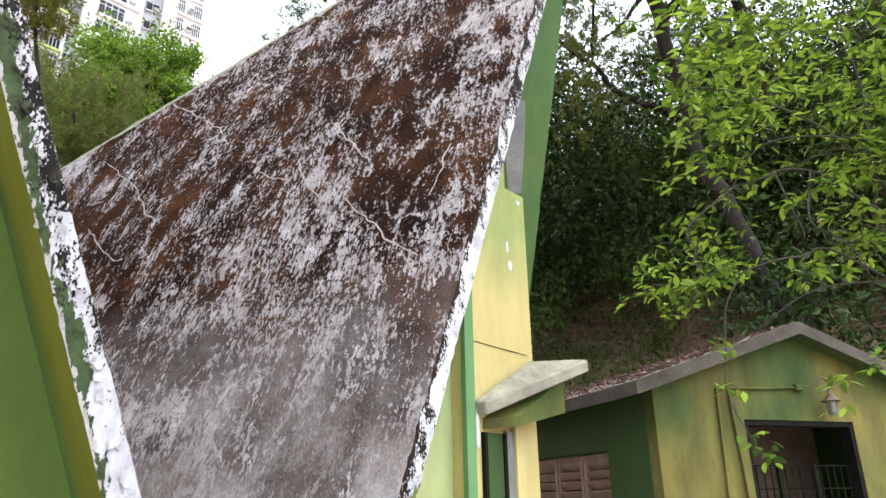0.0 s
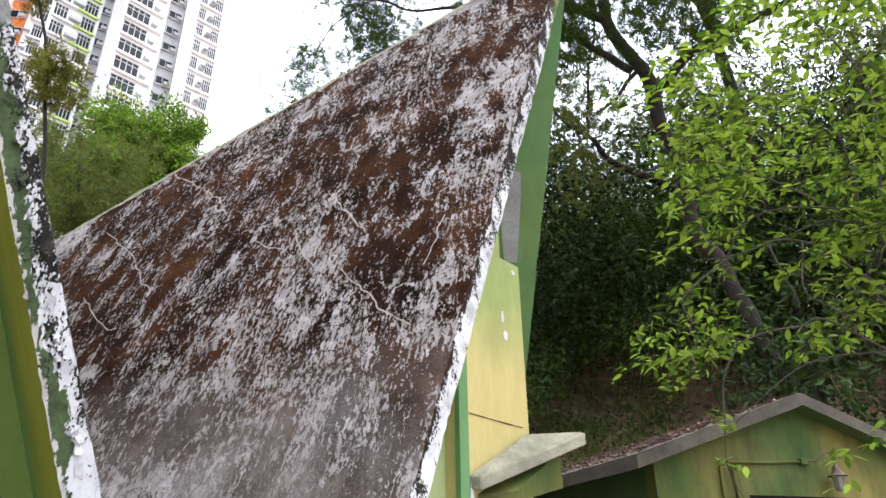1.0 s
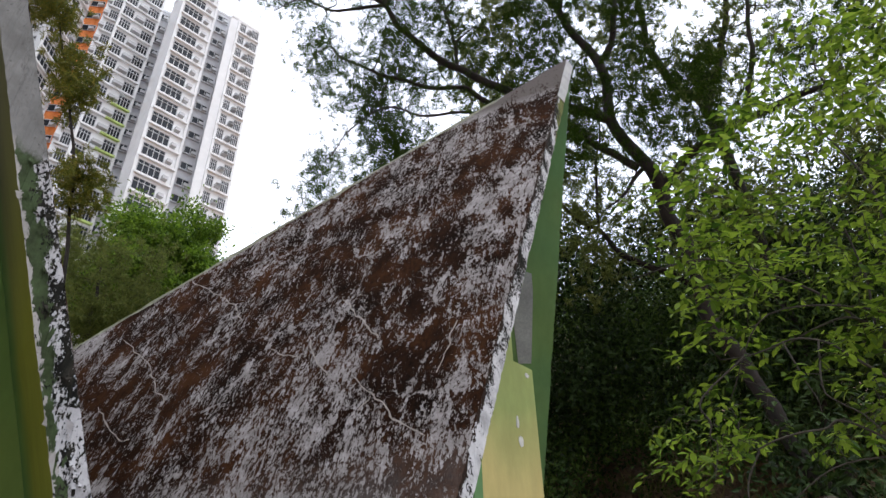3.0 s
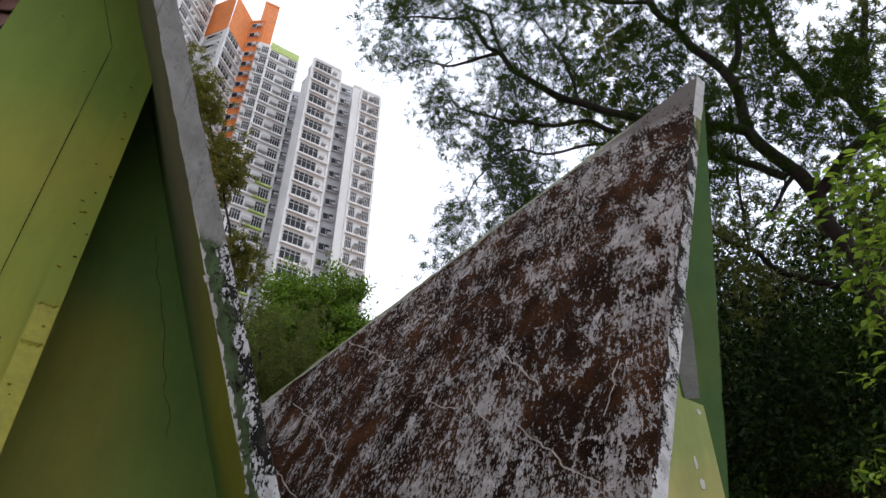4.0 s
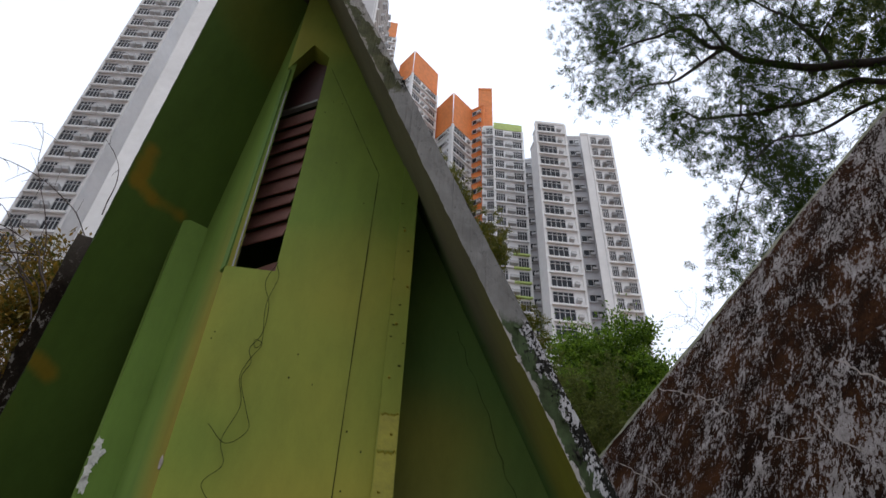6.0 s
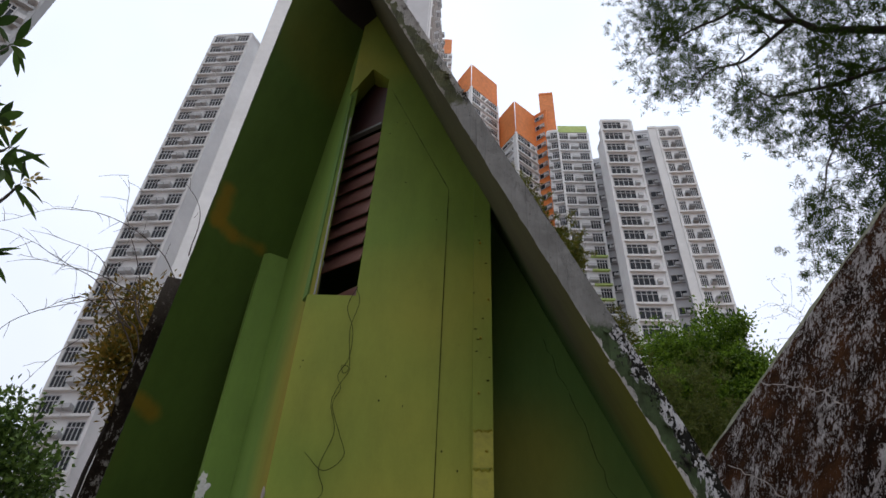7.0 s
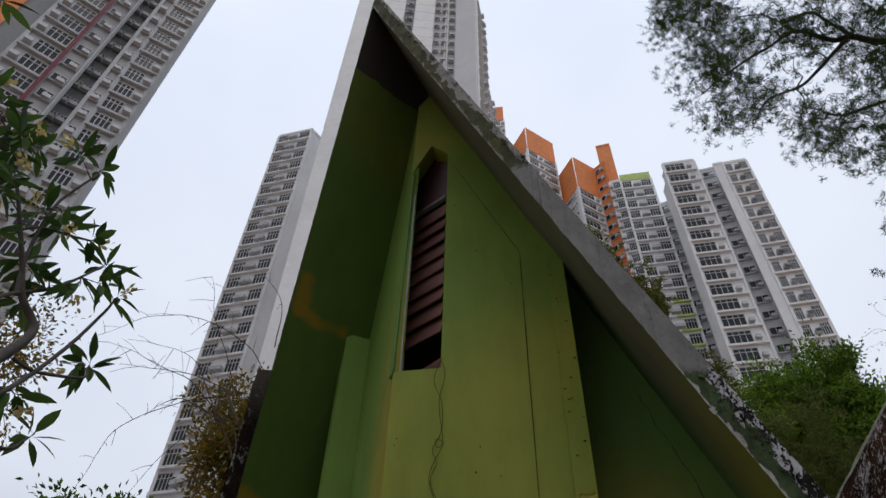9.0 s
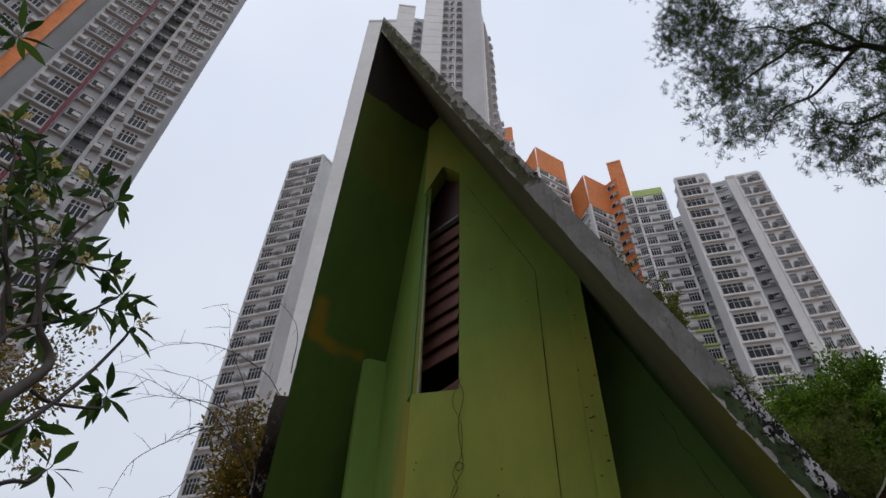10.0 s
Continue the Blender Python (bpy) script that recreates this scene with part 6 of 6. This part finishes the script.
# plumeria at the side of the yard
FRANG_TIPS = ((-3.22, 2.53, 5.63), (-3.17, 2.74, 5.07), (-3.07, 2.85, 4.95), (-3.03, 3.02, 4.79), (-3.08, 3.12, 4.30), (-2.92, 2.82, 3.58), (-3.27, 2.30, 5.53), (-3.29, 2.10, 5.29), (-3.22, 2.02, 4.72), (-3.25, 2.49, 5.04), (-3.13, 2.78, 4.67), (-3.43, 1.66, 5.38), (-3.37, 1.97, 5.33), (-3.13, 3.07, 4.24), (-3.39, 1.73, 5.36), (-3.35, 2.01, 5.12), (-3.17, 2.10, 4.44), (-3.20, 2.40, 4.51))
FRANG = (
    (((-3.1, 2.1, 0.0), (-3.05, 2.15, 1.6), (-2.98, 2.3, 3.0), (-2.95, 2.38, 3.62), (-2.99, 2.43, 3.78), (-3.06, 2.53, 4.07), (-3.12, 2.39, 4.23), (-3.20, 2.31, 4.52), (-3.32, 2.1, 5.0)), 0.075, 0.014),
    (((-2.96, 2.36, 3.4), (-2.94, 2.50, 3.59), (-3.0, 2.69, 3.93), (-3.07, 3.0, 4.6), (-3.05, 3.03, 4.75)), 0.026, 0.010),
    (((-3.02, 2.25, 3.6), (-3.09, 2.27, 4.07), (-3.15, 2.63, 4.51), (-3.09, 2.83, 4.88)), 0.022, 0.009),
    (((-3.09, 2.27, 4.0), (-3.17, 2.15, 4.32), (-3.26, 2.33, 4.77), (-3.22, 2.62, 4.98), (-3.18, 2.72, 5.04)), 0.020, 0.009),
    (((-3.12, 2.39, 4.23), (-3.19, 2.37, 4.50), (-3.28, 2.40, 5.05), (-3.23, 2.52, 5.55)), 0.022, 0.009),
    (((-2.98, 2.2, 2.9), (-2.84, 2.50, 3.28), (-2.86, 2.68, 3.40), (-2.91, 2.79, 3.53)), 0.020, 0.009),
    (((-3.01, 2.52, 3.86), (-2.99, 2.68, 3.89), (-2.99, 3.0, 4.09), (-3.07, 3.09, 4.24)), 0.018, 0.009),
    (((-3.12, 2.2, 4.2), (-3.25, 1.95, 4.7), (-3.38, 1.8, 5.25)), 0.024, 0.010),
)
rs = np.random.RandomState(51)
extra = [tuple(np.array(FRANG_TIPS[rs.randint(len(FRANG_TIPS))]) + rs.normal(size=3) * np.array((0.15, 0.2, 0.3)) - np.array((0.10, 0.25, 0.1))) for i in range(22)]
v, f, ends = grow([(q, a * 0.7, b * 0.8) for q, a, b in FRANG], list(FRANG_TIPS) + extra, rs, 0.016, 4.0, 0.2)
fr = thing("plumeria", "plumeria shrub with thick forked branches and long leaves in whorls", "shrub")
raw("trunk", v, f, simple("grey_smooth_bark", (0.055, 0.047, 0.04), 0.8, vary=0.3, scale=8), fr, "", True)
cs, ds, fc, fd = [], [], [], []
for p, d in ends:
    for j in range(8):
        a = j * 2.4 + rs.uniform(0, 0.4)
        cs.append(p - d * rs.uniform(0, 0.07))
        e = np.cross(d, (0.2, 0.3, 0.9))
        e /= np.linalg.norm(e)
        g = np.cross(d, e)
        ds.append(d * rs.uniform(0.1, 0.7) + (e * math.cos(a) + g * math.sin(a)) + np.array((0, 0, -0.15)))
    if rs.uniform() < 0.5:
        for j in range(12):
            fc.append(p + d * 0.07 + rs.normal(size=3) * 0.022)
            fd.append(d + rs.normal(size=3) * 0.7)


def long_leaves(name, cs, ds, length, width, mat, parent, rs, label=""):
    """Leaves with a folded midrib, wide in the middle, of twelve faces."""
    verts, faces = [], []
    for c, d in zip(cs, ds):
        d = Vector(d).normalized()
        s = d.cross(Vector(rs.normal(size=3) * 0.35) + Vector((0, 0, 1))).normalized()
        u = s.cross(d)
        ln, wd = length * rs.uniform(0.7, 1.15), width * rs.uniform(0.8, 1.15)
        base = len(verts)
        prof = ((0.0, 0.04), (0.14, 0.12), (0.3, 0.75), (0.55, 1.0), (0.8, 0.65), (1.0, 0.03))
        for q, w in prof:
            m = Vector(c) + d * ln * q - u * ln * 0.16 * q * q
            verts += [m + s * wd * 0.5 * w + u * wd * 0.12 * w, m, m - s * wd * 0.5 * w + u * wd * 0.12 * w]
        for i in range(len(prof) - 1):
            k = base + i * 3
            faces += [(k, k + 1, k + 4, k + 3), (k + 1, k + 2, k + 5, k + 4)]
    return raw(name, verts, faces, mat, parent, label, True)


wc, wd = [], []
for p, d in NEAR_WHORLS:
    for i in range(rs9.randint(4, 8)):
        e = d * 0.5 + rs9.normal(size=3) * 0.8
        wc.append(p + rs9.normal(size=3) * 0.03)
        wd.append((e[0], e[1], e[2] * 0.35 - 0.12))
long_leaves("crown", wc, wd, 0.105, 0.038, LEAF_BROAD, young, rs9)
long_leaves("crown", cs, ds, 0.215, 0.054, LEAF_THICK, fr, rs)
long_leaves("blossom", fc, fd, 0.05, 0.028, PETAL, fr, rs, "small cream and yellow blossoms")

# yellow-brown shrub, green shrubs and bare arching twigs behind the near gable
rs = np.random.RandomState(61)
tree("shrub with yellow-brown foliage", ((((-4.1, 6.9, 0.2), (-4.1, 6.9, 3), (-3.98, 6.9, 6.2)), 0.05, 0.015),), ball(rs, (-3.95, 6.9, 6.1), (0.5, 0.5, 0.95), 85, 0.6), LEAF_YELLOW, 70, (0.085, 0.036), 0.11, 62, 0.01, category="shrub", name="shrub")
tree("leafy shrub with yellowing leaves behind the plumeria", ((((-5.2, 3.6, 0.2), (-5.1, 3.6, 3), (-5.0, 3.6, 5.0)), 0.07, 0.02),), ball(rs, (-4.9, 3.8, 5.2), (0.55, 0.6, 0.8), 70, 0.6), LEAF_YELLOW, 48, (0.055, 0.024), 0.10, 65, 0.01, category="shrub", name="shrub")
tree("leafy green tree rising from lower ground", ((((-8.6, 11.4, 0.1), (-8.6, 11.4, 3), (-8.5, 11.4, 6)), 0.12, 0.03),), ball(rs, (-8.7, 11.3, 6.1), (1.6, 1.5, 1.7), 260, 0.25), LEAF_SHRUB, 44, (0.14, 0.075), 0.2, 63, 0.012)
BROWN_TWIG = simple("bare_brown_twig", (0.06, 0.045, 0.04), 0.9)
climber = thing("climber", "bare arching twigs of a climber over the roof edge", "climber")
ARCS = (
    ((-2.84, 4.96, 5.0), (-2.84, 4.96, 5.62), (-3.25, 4.83, 6.01), (-3.6, 4.69, 6.16), (-4.0, 4.53, 6.07), (-4.32, 4.41, 5.73)),
    ((-2.95, 4.96, 4.7), (-3.18, 4.91, 5.14), (-3.37, 4.83, 5.49), (-3.58, 4.74, 5.71), (-3.92, 4.59, 5.78)),
    ((-2.80, 4.95, 5.9), (-2.81, 4.92, 6.40), (-3.07, 4.83, 6.84)),
    ((-3.05, 4.93, 5.0), (-3.36, 4.84, 5.36), (-3.6, 4.75, 5.51), (-3.93, 4.61, 5.61), (-4.23, 4.46, 5.67)),
    ((-3.05, 4.93, 5.0), (-3.46, 4.82, 5.23), (-3.64, 4.76, 5.17), (-3.74, 4.74, 5.02)),
    ((-2.95, 4.93, 5.0), (-3.13, 4.91, 5.32), (-3.58, 4.79, 5.15), (-3.95, 4.69, 4.82), (-4.12, 4.7, 4.26)),
    ((-2.95, 4.95, 4.8), (-3.08, 4.94, 5.09), (-3.41, 4.87, 4.84), (-3.68, 4.84, 4.36)),
    ((-2.92, 4.96, 4.7), (-2.98, 4.96, 5.10), (-3.27, 4.83, 5.81), (-3.46, 4.73, 6.33), (-3.55, 4.67, 6.70)),
    ((-2.95, 4.95, 5.0), (-3.15, 4.90, 5.38), (-3.53, 4.77, 5.51), (-3.82, 4.66, 5.52), (-4.07, 4.56, 5.50)),
)
for arc in ARCS:
    v, f = [], []
    line = smooth_line(arc, 7)
    line = [p + Vector((noise.noise(p * 3), noise.noise(p * 3 + Vector((5, 0, 0))), noise.noise(p * 3 + Vector((0, 5, 0))))) * 0.05 for p in line]
    tube(v, f, line, [0.0065 - 0.005 * i / len(line) for i in range(len(line))], 5)
    for p in line[6::2]:
        d = Vector(rs.normal(size=3)) * 0.10 + Vector((-0.05, 0, 0.03))
        sv, sf = [], []
        tube(sv, sf, [p, p + d * 0.6, p + d * 1.2 + Vector((0, 0, -0.03))], [0.003, 0.002, 0.0015], 4)
        raw("side_twig", sv, sf, BROWN_TWIG, climber, "", True)
    raw("twig", v, f, BROWN_TWIG, climber, "", True)
# a few tiny shoots on the mottled ridge
rs = np.random.RandomState(71)
tree("wispy sapling with tiny leaves behind the ridge", ((((6.2, 10.4, 3.0), (6.15, 10.3, 7), (6.1, 10.3, 9.3)), 0.03, 0.006),), [(6.1 + rs.normal() * 0.35, 10.3 + rs.normal() * 0.3, 9.5 + rs.normal() * 0.5) for i in range(40)], LEAF_FINE, 4, (0.05, 0.02), 0.06, 72, 0.005, name="sapling", category="sapling")
